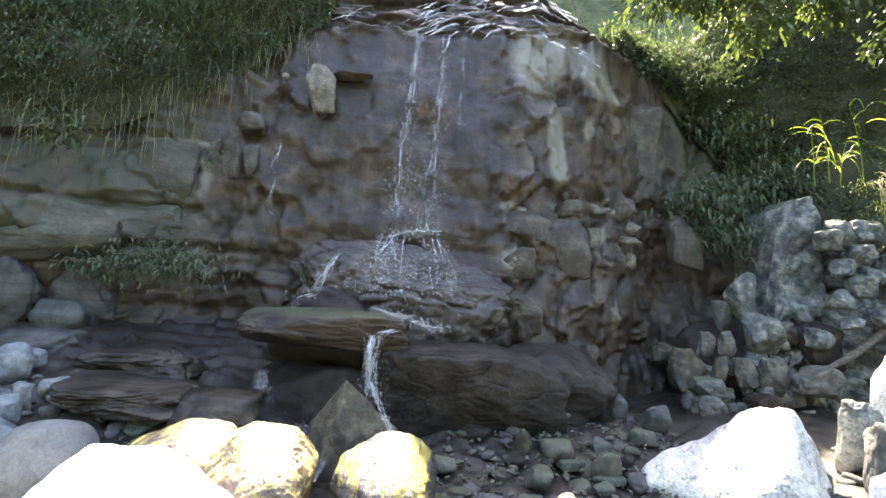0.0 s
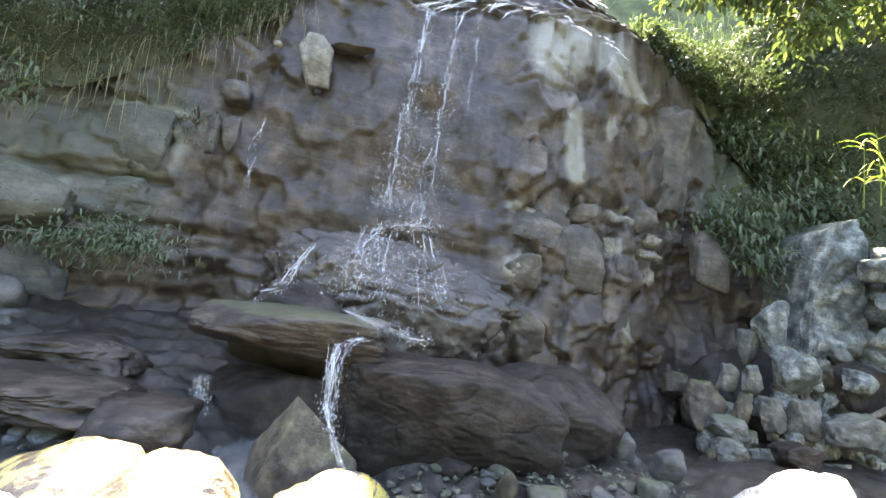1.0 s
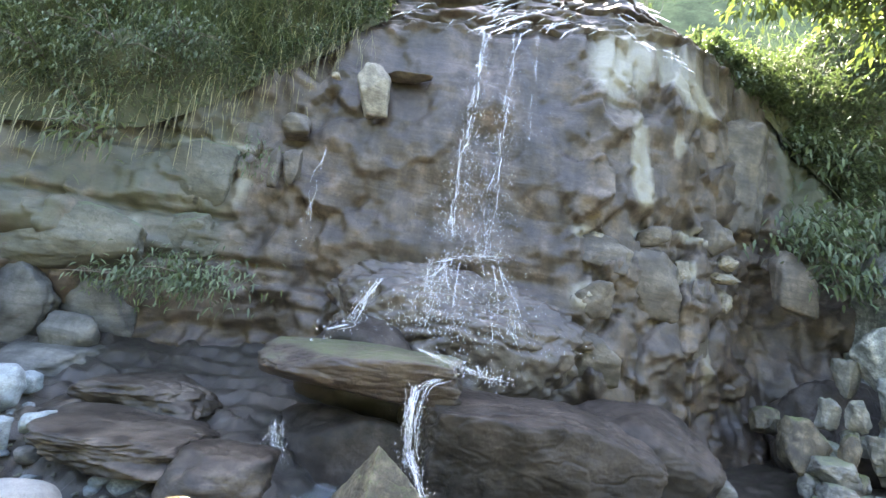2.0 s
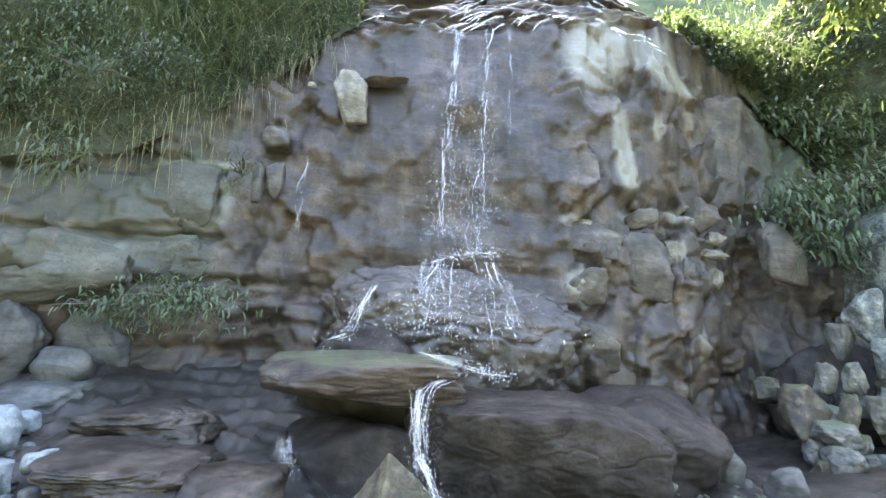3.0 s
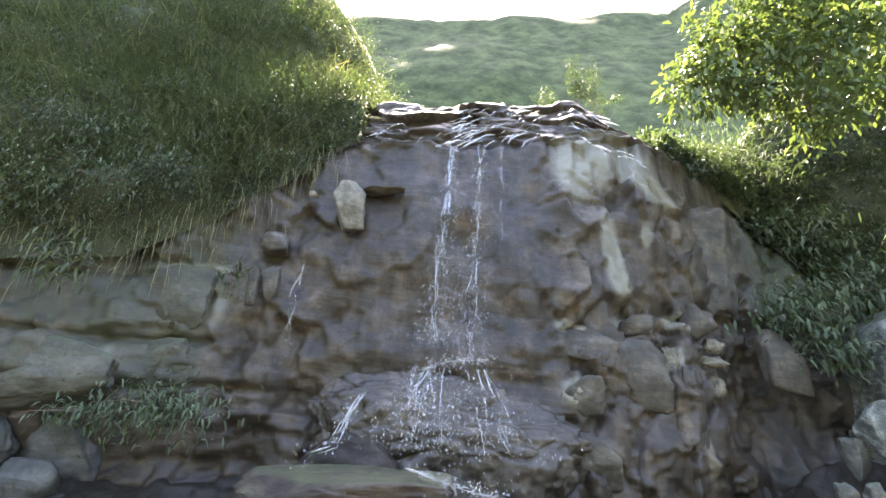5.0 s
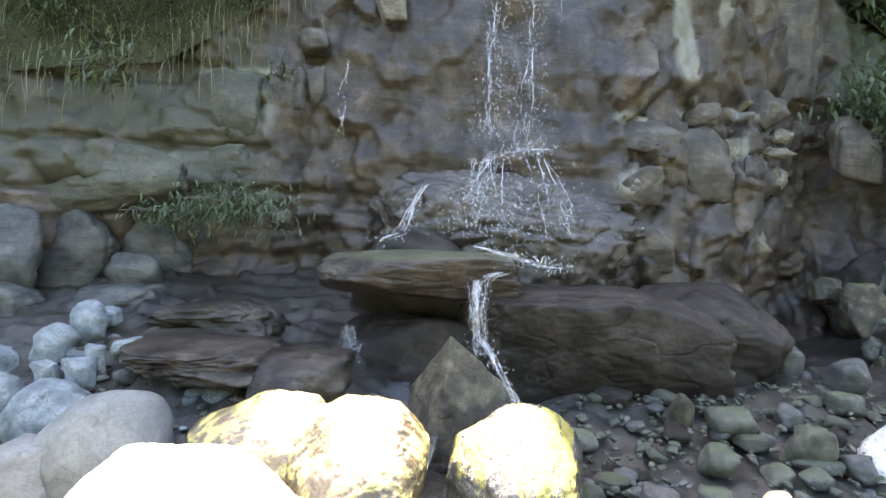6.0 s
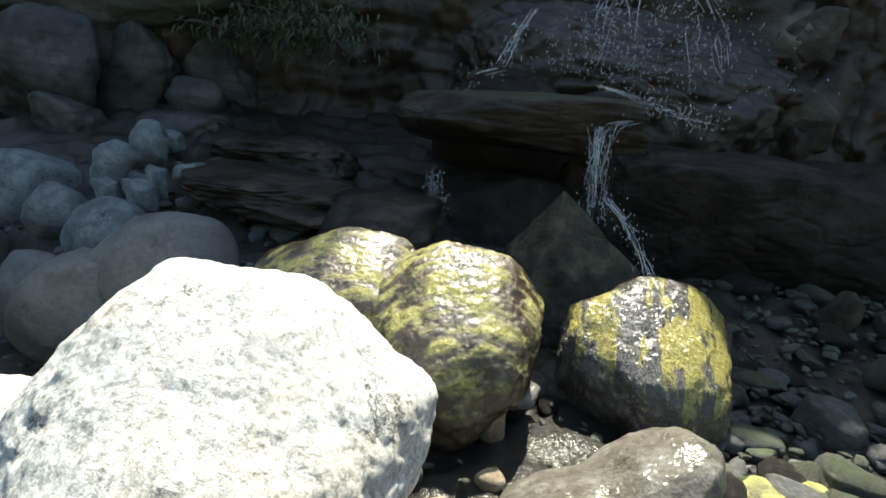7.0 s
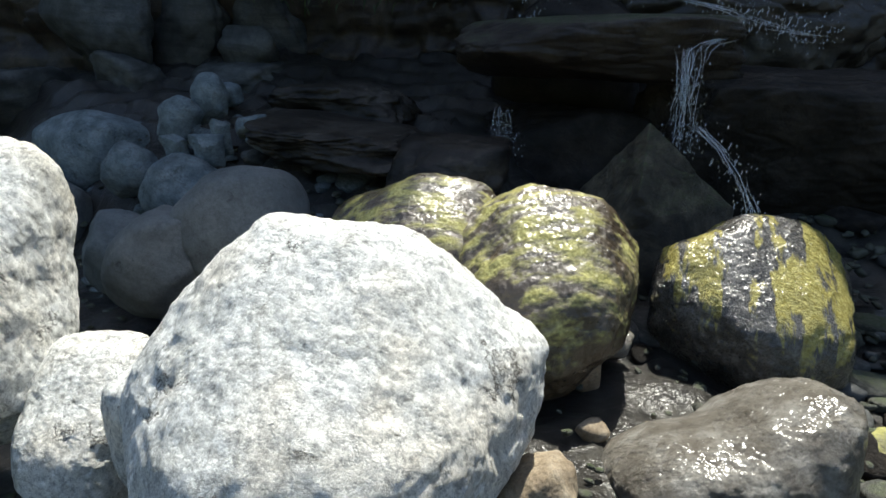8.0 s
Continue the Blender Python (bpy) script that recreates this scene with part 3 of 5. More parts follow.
# fractured faces, strongest on the dry right side and on the left
crack_x, crack_z = x1 + 0.12 * fbm(p1, 0.5, 3, 84), z1 + 0.1 * fbm(p1, 0.4, 3, 86)
rugged = 0.35 + 0.65 * np.maximum(smooth(0.7, 1.3, x1), smooth(-1.7, -2.6, x1)) * smooth(7.2, 6.4, z1)
relief = relief + rugged * (0.17 * facets(np.stack([crack_x, crack_z], 1), (0.75, 0.95), 83) + 0.085 * facets(np.stack([crack_x + 0.3 * crack_z, crack_z], 1), (0.3, 0.36), 89))
# beds of rock in the lower face
bed = fbm(np.stack([x1 * 0.22, z1 * 0 + 2, z1 * 2.6 + 0.35 * fbm(p1, 1.5, 2, 33)], 1), 1.0, 3, 31)
relief = relief + 0.12 * bed * smooth(3.2, 2.2, z1) * smooth(1.8, 0.8, x1)
# long crack and overhang of the mossy slab
for za, zb, xa, xb, cut in ((2.75, 2.78, -9, -3.9, 0.16), (2.02, 2.16, -9, -3.2, 0.22), (3.6, 3.85, -6.5, -3.7, 0.1), (5.35, 5.5, 1.0, 2.6, 0.1)):
    zc = za + (zb - za) * (x1 - xa) / (xb - xa) + 0.06 * fbm(p1, 0.6, 3, 40)
    relief = relief + cut * np.exp(-((z1 - zc) / 0.05) ** 2) * smooth(xa - 0.2, xa + 0.2, x1) * smooth(xb + 0.2, xb - 0.2, x1)
y1 = y1 + relief * (1 - 0.4 * smooth(6.4, 6.9, z1))
# under the hillsides the face stands back
hide = np.where(x1 < 1, np.interp(x1, (-14, -9, -6.2, -5.2, -4.5, -3.6, -3.0, -2.2), (2.8, 2.9, 3.7, 3.9, 4.5, 5.3, 5.8, 6.6)), np.interp(x1, (4.2, 5.2, 6.2, 7.5, 10, 14), (9, 7.0, 5.4, 3.6, 2.6, 2.2)))
y1 = y1 + 1.3 * smooth(0.15, 0.7, z1 - hide) * ((x1 < -2.2) | (x1 > 4.8))
# steps of the cascade above the edge
cas = smooth(6.35, 6.6, z1) * smooth(8.3, 7.8, z1) * smooth(-3.4, -2.4, x1)
steps, sedge = cells(np.stack([x1 + 0.5 * fbm(p1, 0.8, 3, 51), z1 * 1.0 + 0.12 * fbm(p1, 0.5, 3, 53) + 0.06 * x1], 1), (1.1, 0.22), 55)
y1 = y1 + cas * (0.16 * steps + 0.10 * fbm(np.stack([x1 * 0.6, y1 * 0, z1 * 3.2], 1), 0.6, 4, 57))
z1b = z1 + smooth(6.3, 6.5, z1) * smooth(7.9, 6.5, z1) * (lip_low(x1) - 6.4) + crest * smooth(7.2, 8.0, z1)
cliff = sheet("cliff", np.stack([x1, y1, z1b], 1).reshape(*CX.shape, 3), CLIFF, "dark wet brown rock cliff with pale dry patches", "cliff")


def layer(name, values):
    a = cliff.data.attributes.new(name, "FLOAT", "POINT")
    a.data.foreach_set("value", np.clip(values, 0, 1).astype(np.float32))


def blob(x, z, rx, rz, lean=0.0):
    return np.clip(1.35 - np.hypot((x1 - x - lean * (z1 - z)) / rx, (z1 - z) / rz), 0, 1)


pale = np.zeros_like(x1)
for b in ((2.25, 4.6, 0.26, 0.95, -0.06), (2.33, 4.0, 0.3, 0.35), (1.7, 6.1, 0.5, 0.85), (2.15, 6.3, 0.4, 0.7), (2.9, 6.3, 0.42, 0.8, -0.5), (3.5, 6.0, 0.3, 0.5, -0.4), (3.0, 5.0, 0.12, 0.3), (4.6, 4.6, 0.14, 0.25), (5.3, 7.05, 0.2, 0.3), (4.3, 7.15, 0.16, 0.16), (1.3, 3.2, 0.2, 0.14), (2.5, 3.35, 0.5, 0.12), (3.6, 3.5, 0.6, 0.2), (3.2, 2.85, 0.2, 0.25), (3.55, 1.35, 0.13, 0.5), (4.2, 2.5, 0.12, 0.2), (1.4, 2.2, 0.35, 0.25), (-4.0, 3.3, 0.25, 0.5), (-4.3, 3.9, 0.7, 0.12), (-5.0, 2.35, 0.15, 0.4), (5.9, 6.2, 0.4, 0.9)):
    pale = np.maximum(pale, blob(*b))
layer("pale", pale)
layer("moss", 0.6 * smooth(-2.8, -4.4, x1) * smooth(1.6, 2.4, z1) + 0.8 * smooth(4.6, 6.2, x1) * smooth(2.0, 4, z1) + 0.35 * smooth(6.9, 7.6, z1))
layer("wet", 0.95 * smooth(-3.4, -2.4, x1) * smooth(1.6, 0.9, x1) * smooth(8.5, 8.0, z1) + 0.9 * smooth(2.2, 1.2, z1) + 0.9 * smooth(6.3, 6.6, z1) * smooth(4.5, 3.0, x1))


# ---- hillsides and far ridge ----
def hill(name, xs, low, high, back, label, seed, rise=0.0):
    """A steep slope from its lower edge (y, z by x) to its crest (y, z by x) and down behind."""
    vs = np.r_[np.linspace(0, 1, 60), np.linspace(1.06, 1.5, 8)]
    XX, VV = np.meshgrid(xs, vs)
    x, v = XX.ravel(), VV.ravel()
    ya, za = low(x)
    yb, zb = high(x)
    t = np.minimum(v, 1)
    y = ya + (yb - ya) * t**1.25 + np.maximum(v - 1, 0) * back
    z = za + (zb - za) * t - np.maximum(v - 1, 0) * 6
    p = np.stack([x, y, z], 1)
    lump = 0.28 * fbm(p, 2.4, 4, seed) + 0.16 * fbm(p, 0.7, 3, seed + 3)
    y, z = y - lump * smooth(0.0, 0.12, v), z + 0.5 * lump * smooth(0.0, 0.12, v) * smooth(1.6, 1.0, v)
    return sheet(name, np.stack([x, y, z], 1).reshape(*XX.shape, 3), SOIL, label, "hillside"), np.stack([x, y, z], 1).reshape(*XX.shape, 3)


def low_left(x):
    z = np.interp(x, (-24, -9, -6.2, -5.2, -4.5, -3.6, -3.0, -2.2), (2.5, 2.9, 3.7, 3.9, 4.5, 5.3, 5.8, 6.6))
    y = cliff_base(x, np.minimum(z, 6.4)) + np.maximum(z - 6.4, 0) * 0.62
    return y - 0.12 + 0.03 * (x < -14) * (x + 14), z


def high_left(x):
    return np.interp(x, (-24, -14, -8, -4, -2.2), (9.5, 10.5, 11.8, 12.3, 12.8)), np.interp(x, (-24, -15, -12, -9.5, -7.2, -5.6, -4.4, -3.2, -2.2), (12.0, 12.4, 14.2, 14.5, 15.1, 14.9, 13.5, 11.8, 9.7))


def low_right(x):
    z = np.interp(x, (4.2, 5.2, 6.2, 7.5, 10, 24), (7.6, 7.0, 5.4, 3.6, 2.6, 1.5))
    y = cliff_base(x, np.minimum(z, 6.4)) + np.maximum(z - 6.4, 0) * 0.62
    return y - 0.15, z


def high_right(x):
    return np.interp(x, (4.2, 6, 8, 12, 24), (13.2, 13.4, 13.6, 13.0, 11)), np.interp(x, (4.2, 5.2, 6.5, 8.5, 11, 16, 24), (8.6, 8.6, 8.6, 10.2, 15, 19, 20))


# rocks of the right bank: an upright pillar, a broken sunny shoulder and a bank that runs on
bx = np.arange(4.72, 11.0, 0.035)
bv = np.r_[np.linspace(0, 1, 110), np.linspace(1.01, 1.5, 30)]
BX, BV = np.meshgrid(bx, bv)
x2, v2 = BX.ravel(), BV.ravel()
top2 = np.interp(x2, (4.72, 4.86, 4.98, 5.06, 5.2, 5.65, 5.95, 6.15, 6.5, 6.9, 7.4, 9, 11), (0.5, 1.15, 1.6, 2.7, 3.2, 3.42, 3.4, 3.05, 2.9, 3.25, 3.5, 3.8, 4.0))
z2 = -0.35 + (top2 + 0.35) * np.minimum(v2, 1)
y2 = 7.75 + 0.25 * smooth(5.1, 4.7, x2) - 0.45 * smooth(6.0, 9.0, x2) - 0.35 * smooth(2.2, 0.3, z2) + 0.22 * smooth(1.3, 0.3, z2) * smooth(5.0, 5.5, x2)
y2 = y2 - 0.32 * smooth(5.72, 5.92, x2) * smooth(2.75, 2.55, z2) * smooth(0.9, 1.1, z2) * smooth(6.5, 6.2, x2)
# the bank climbs in rough steps behind the pillar
tier = (z2 - 0.6 + 0.25 * fbm(np.stack([x2, z2, z2 * 0], 1), 0.5, 3, 63)) / 0.42
y2 = y2 + 0.26 * (np.floor(tier) + smooth(0.82, 1.0, tier - np.floor(tier))) * smooth(5.72, 5.95, x2) * smooth(0.5, 1.0, z2) - 0.35 * smooth(5.7, 6.2, x2)
p2 = np.stack([x2, y2 * 0.4, z2], 1)
va, ea = cells(np.stack([x2 + 0.12 * fbm(p2, 0.6, 3, 4), z2 + 0.12 * fbm(p2, 0.5, 3, 6)], 1), (0.42, 0.62), 65)
vb, eb = cells(np.stack([x2 + 0.08 * fbm(p2, 0.3, 3, 7), z2 + 0.08 * fbm(p2, 0.3, 3, 8)], 1), (0.2, 0.23), 66)
broken = 0.3 + 1.3 * np.maximum(smooth(5.75, 5.95, x2), smooth(1.6, 1.3, z2))
y2 = y2 + broken * (0.16 * va * smooth(0, 0.12, ea) + 0.1 * smooth(0.09, 0, ea) + 0.10 * vb * smooth(0, 0.14, eb) + 0.05 * smooth(0.08, 0, eb)) + 0.08 * fbm(p2, 0.7, 3, 67) + 0.035 * fbm(p2, 0.16, 4, 68)
over2 = np.maximum(v2 - 1, 0)
y2 = y2 + 2.2 * over2 + 0.12 * smooth(0.9, 1.0, v2)
z2 = z2 + 0.45 * over2 * smooth(5.6, 7, x2) - 0.5 * over2 * smooth(5.2, 4.6, x2) + over2 * 0.9 * vb * smooth(0, 0.14, eb) * 0.3
sheet("bank_rock", np.stack([1.2 * x2 + 0.46, 1.2 * y2 - 0.04, 1.2 * z2 - 0.31], 1).reshape(*BX.shape, 3), PILLAR, "blue-grey rock pillar and broken bank with a sunlit top", "rock bank")

_, HL = hill("hillside_left", np.arange(-24, -2.19, 0.2), low_left, high_left, 5, "steep grassy hillside above the cliff", 61)
_, HR = hill("hillside_right", np.arange(4.2, 24.1, 0.2), low_right, high_right, 6, "steep overgrown hillside beside the fall", 71)
fx, fv = np.meshgrid(np.linspace(-70, 90, 150), np.r_[np.linspace(0, 1, 40), np.linspace(1.05, 1.6, 10)])
fp = np.stack([fx.ravel(), fv.ravel() * 0, fv.ravel() * 20], 1)
fz = np.interp(fx.ravel(), (-70, -25, -12, 6, 19, 25, 32, 42, 60, 90), (36, 40, 40.5, 40.2, 40.6, 45, 49, 58, 62, 60)) + 0.7 * fbm(fp, 5, 5, 81)
far_y = 22 + 18 * np.minimum(fv.ravel(), 1) + np.maximum(fv.ravel() - 1, 0) * 40 - 0.5 * fbm(fp, 6, 4, 85)
far_z = 9.5 + (fz - 9.5) * np.minimum(fv.ravel(), 1) - np.maximum(fv.ravel() - 1, 0) * 20
# slope behind the camera, never in view, added to hold back sky light
bk, bw = np.meshgrid(np.linspace(-90, 90, 60), np.linspace(0, 1, 16))
bp = np.stack([bk.ravel(), bw.ravel() * 20, bw.ravel() * 0], 1)
sheet("unseen_slope_backdrop", np.stack([bk.ravel(), -16 - 16 * bw.ravel() + 0.006 * bk.ravel() ** 2 + 1.5 * fbm(bp, 8, 3, 88), -0.3 + 17 * bw.ravel() + 2.0 * bw.ravel() * fbm(bp, 9, 3, 87)], 1).reshape(*bk.shape, 3), FARWOOD, "unseen wooded slope added behind the camera to cut sky light", "slope")
sheet("ridge_backdrop", np.stack([fx.ravel(), far_y, far_z], 1).reshape(*fx.shape, 3), FARWOOD, "far wooded mountain ridge under a bright sky", "ridge")


# ---- boulders, stones and blocks ----
SLOPED = (((0, -0.8, 0.62), 0.62), ((0.55, -0.68, 0.5), 0.72), ((-0.55, -0.68, 0.5), 0.70), ((0.1, -0.3, 0.95), 0.84), ((0, -1, 0.05), 0.86), ((0.85, -0.5, -0.1), 0.86), ((-0.8, -0.55, -0.2), 0.84))
# four faces that meet in one point, left of the middle
PYRAMID = [(w, float(np.dot(w, (-0.22, 0.05, 0.95)) / np.linalg.norm(w))) for w in ((-0.80, -0.34, 0.50), (0.46, -0.66, 0.60), (0.62, 0.35, 0.70), (-0.2, 0.85, 0.5))] + [((-0.1, -0.96, 0.28), 0.78)]
PEAKED = (((-0.42, -0.42, 0.8), 0.55), ((0.75, -0.5, 0.42), 0.62), ((0.0, -0.9, 0.4), 0.66), ((-0.7, -0.7, 0.1), 0.8))
TABLE_CUTS = (((-0.22, -0.2, 0.95), 0.78), ((0.15, -0.06, 0.98), 0.86), ((-0.45, -0.4, -0.8), 0.80), ((0.2, -0.9, -0.3), 0.92), ((-0.75, -0.45, 0.45), 0.80), ((-0.9, -0.3, -0.2), 0.92))
STEP_CUTS = (((0.02, -0.12, 0.99), 0.82), ((0.6, -0.1, 0.8), 0.86), ((-0.3, -0.92, -0.15), 0.78), ((0.5, -0.85, 0.1), 0.84), ((-0.9, -0.3, 0), 0.86), ((0.1, -0.8, -0.55), 0.75))
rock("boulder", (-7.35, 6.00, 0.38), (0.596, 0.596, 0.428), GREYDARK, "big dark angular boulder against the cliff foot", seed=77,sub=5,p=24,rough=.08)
rock("slab", (-4.19, 6.60, 0.24), (0.456, 0.456, 0.278), BED, "low dark bedrock slab", seed=80,sub=5,p=14,rough=.09)
rock("slab", (-3.34, 6.10, 0.31), (0.842, 0.674, 0.185), BED, "layered dark brown bedrock ledge", seed=81,sub=6,p=12,rough=.1,deep=0.02)
rock("slab", (-3.67, 6.90, 0.53), (0.722, 0.577, 0.201), BED, "layered dark bedrock shelf", seed=82,sub=6,p=12,rough=.1,deep=0.13)
rock("slab", (-5.43, 6.60, 0.20), (0.296, 0.236, 0.184), GREYDARK, "flat broken grey slab", seed=83,sub=4,p=14,rough=.08)
rock("slab", (-2.19, 5.60, 0.16), (0.431, 0.345, 0.289), BED, "wet dark bedrock in the shallow water", seed=84,sub=5,p=10,rough=.08)
rock("ledge_rock", (0.42, 6.72, 0.31), (1.38, 0.47, 0.66), DARKWET, "wide dark wet rock step under the fall", seed=92,sub=7,p=30,rough=.06,planes=STEP_CUTS,deep=0.12)
rock("ledge_rock", (1.76, 7.50, 0.33), (1.021, 0.715, 0.583), DARKWET, "sloping dark wet bedrock shoulder", seed=93,sub=6,p=12,rough=.07,deep=0.21)
rock("ledge_rock", (-1.54, 7.00, -0.02), (0.916, 0.412, 0.588), DARKWET, "dark rock in the hollow below the table rock", seed=94,sub=5,p=12,rough=.06)
rock("ledge_rock", (-0.39, 8.75, 1.33), (2.062, 0.928, 1.143), CLIFFD, "broken wet rock bulge where the fall lands", seed=95,sub=7,p=6,rough=.16,deep=0.58)
rock("ledge_rock", (-1.65, 7.90, 1.02), (0.717, 0.430, 0.630), DARKWET, "low dark wet rock step beside the fall", seed=96,sub=5,p=12,rough=.07,deep=0.43)
rock("cliff_block", (-2.11, 8.64, 5.06), (0.261, 0.209, 0.438), PALE, "pale upright rock block jutting from the cliff", seed=100,sub=5,p=42,rough=.07)
rock("cliff_block", (-3.23, 8.58, 4.39), (0.27, 0.213, 0.19), CLIFFR, "pale rounded rock knob on the cliff", seed=101,sub=4,p=24,rough=.08)
rock("cliff_block", (-1.62, 8.82, 5.42), (0.40, 0.20, 0.05), CLIFFR, "flat pale ledge stone", seed=102,sub=4,p=26,rough=.08)
rock("cliff_block", (-2.73, 8.60, 5.25), (0.074, 0.066, 0.052), PALE, "small pale stone stuck on the cliff", seed=103,sub=3,p=24,rough=.08)
rock("cliff_block", (-3.40, 8.40, 3.63), (0.101, 0.078, 0.313), CLIFFR, "narrow upright rock rib on the cliff", seed=104,sub=4,p=26,rough=.08)
rock("cliff_block", (-3.14, 8.40, 3.66), (0.136, 0.081, 0.294), CLIFFR, "narrow upright rock rib on the cliff", seed=105,sub=4,p=26,rough=.08)
rock("cliff_block", (4.41, 11.15, 4.91), (0.95, 0.45, 1.25), CLIFFR, "large upright brown block of the cliff", seed=106, sub=6, p=18, rough=0.12)
rock("cliff_block", (3.13, 9.75, 2.77), (0.162, 0.097, 0.240), PALE, "pale broken rock on the lower outcrop", seed=110,sub=5,p=34,rough=.2)
rock("cliff_block", (3.99, 10.20, 2.84), (0.270, 0.189, 0.117), PALE, "pale flat flake of rock", seed=111,sub=5,p=34,rough=.2)
rock("cliff_block", (4.09, 10.20, 3.11), (0.202, 0.141, 0.146), PALE, "pale broken flake of rock", seed=112,sub=5,p=34,rough=.2)
rock("cliff_block", (4.05, 10.15, 2.40), (0.115, 0.080, 0.171), PALE, "small pale tilted flake of rock", seed=113,sub=5,p=34,rough=.2)
rock("cliff_block", (3.83, 10.10, 3.50), (0.295, 0.177, 0.323), CLIFFR, "yellowish broken block on the outcrop", seed=114,sub=5,p=26,rough=.1)
rock("cliff_block", (3.42, 9.75, 1.89), (0.171, 0.204, 0.814), CLIFFR, "tall narrow rib of rock", seed=115,sub=5,p=26,rough=.08)
rock("cliff_block", (1.47, 8.75, 2.16), (0.319, 0.159, 0.286), CLIFFR, "angular rock block on the lower outcrop", seed=116,sub=5,p=28,rough=.09)
rock("cliff_block", (1.55, 9.00, 3.13), (0.117, 0.070, 0.105), PALE, "small pale broken rock on the outcrop", seed=117,sub=3,p=24,rough=.1)
rock("cliff_block", (2.52, 9.40, 3.29), (0.254, 0.152, 0.167), CLIFFR, "broken brown rock on the outcrop", seed=118,sub=4,p=26,rough=.1)
rock("cliff_block", (1.62, 9.00, 2.88), (0.505, 0.252, 0.320), CLIFFR, "wide brown block on the outcrop", seed=119,sub=5,p=26,rough=.09)
rock("cliff_block", (2.47, 9.30, 2.53), (0.502, 0.201, 0.588), CLIFFR, "dark brown block on the outcrop", seed=120,sub=5,p=26,rough=.09)
rock("cliff_block", (1.54, 8.70, 1.32), (0.373, 0.187, 0.388), CLIFFR, "dark brown block low on the outcrop", seed=121,sub=5,p=26,rough=.09)
rock("cliff_block", (5.19, 10.20, 2.85), (0.349, 0.174, 0.588), CLIFFR, "sloping grey rock edge", seed=123,sub=4,p=26,rough=.08)
rock("cliff_block", (-4.60, 8.30, 3.40), (0.661, 0.198, 0.528), CLIFFG, "mossy grey block with a pale edge", seed=130,sub=6,p=30,rough=.07)
rock("cliff_block", (-4.63, 8.20, 2.41), (0.677, 0.237, 0.394), CLIFFG, "mossy overhanging block of the cliff", seed=131,sub=6,p=30,rough=.08)
rock("cliff_block", (-5.55, 7.50, 2.23), (1.018, 0.356, 0.478), CLIFFG, "long mossy overhanging slab of the cliff", seed=132,sub=6,p=26,rough=.07)
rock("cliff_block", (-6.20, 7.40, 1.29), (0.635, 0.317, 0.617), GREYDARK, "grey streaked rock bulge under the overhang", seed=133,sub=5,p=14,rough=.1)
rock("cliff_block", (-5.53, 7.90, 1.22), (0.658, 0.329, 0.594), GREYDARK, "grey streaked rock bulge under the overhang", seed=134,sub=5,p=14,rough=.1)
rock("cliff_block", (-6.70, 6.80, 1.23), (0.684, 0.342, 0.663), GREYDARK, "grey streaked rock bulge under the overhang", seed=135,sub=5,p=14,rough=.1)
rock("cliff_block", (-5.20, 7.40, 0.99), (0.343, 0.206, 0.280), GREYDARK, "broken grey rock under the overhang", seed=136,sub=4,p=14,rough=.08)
rock("slab", (-5.35, 7.20, 0.67), (0.550, 0.440, 0.231), GREYDARK, "low dark slab at the cliff foot", seed=137,sub=5,p=14,rough=.08)
rock("boulder", (-1.80, 3.32, 0.06), 0.529, WHITE, "large sun-bleached pale grey boulder on the stream bank", seed=3, sub=7, p=12, rough=0.05, yaw=18, lean=-22, planes=SLOPED, profile=(0.76, 0.59, 0.51, 0.53, 0.51, 0.51, 0.52, 0.54, 0.60, 0.66, 0.68, 0.62, 0.60, 0.57, 0.51, 0.53))
rock("boulder", (-1.32, 4.41, 0.00), 0.414, ALGAE, "brown wet boulder with yellow-green algae streaks", seed=11, sub=7, p=12, rough=0.05, yaw=18, lean=-22, planes=SLOPED, profile=(0.41, 0.47, 0.48, 0.46, 0.48, 0.46, 0.45, 0.46, 0.45, 0.47, 0.48, 0.52, 0.48, 0.41, 0.39, 0.39))
rock("slab", (-2.00, 4.59, 0.08), 0.414, ALGAE, "flat brown wet rock slab with yellow streaks", seed=23, sub=7, p=12, rough=0.04, yaw=18, lean=-22, planes=SLOPED, profile=(0.62, 0.53, 0.40, 0.33, 0.33, 0.30, 0.33, 0.46, 0.57, 0.53, 0.47, 0.40, 0.41, 0.43, 0.49, 0.61))
rock("boulder", (-0.37, 4.82, -0.11), 0.40, LICHEN, "dark wet boulder with bright yellow lichen patches", seed=7, sub=7, p=14, rough=0.04, yaw=18, lean=-22, planes=SLOPED, profile=(0.50, 0.51, 0.47, 0.45, 0.41, 0.34, 0.37, 0.48, 0.50, 0.47, 0.47, 0.46, 0.45, 0.45, 0.49, 0.47))
rock("boulder", (-0.59, 3.84, -0.37), 0.274, GREYWET, "grey-brown damp boulder with a sharp peak", seed=15, sub=7, p=20, rough=0.045, yaw=18, lean=-22, chipped=False, profile=(0.32, 0.37, 0.48, 0.31, 0.21, 0.19, 0.22, 0.31, 0.41, 0.37, 0.29, 0.24, 0.24, 0.24, 0.27, 0.33))
rock("stone", (-1.20, 3.42, -0.21), 0.110, BROWN, "brown weathered stone wedged between boulders", seed=18, sub=6, p=12, rough=0.06, yaw=18, lean=-22, profile=(0.13, 0.15, 0.17, 0.11, 0.09, 0.09, 0.09, 0.11, 0.14, 0.15, 0.14, 0.11, 0.10, 0.10, 0.11, 0.11))
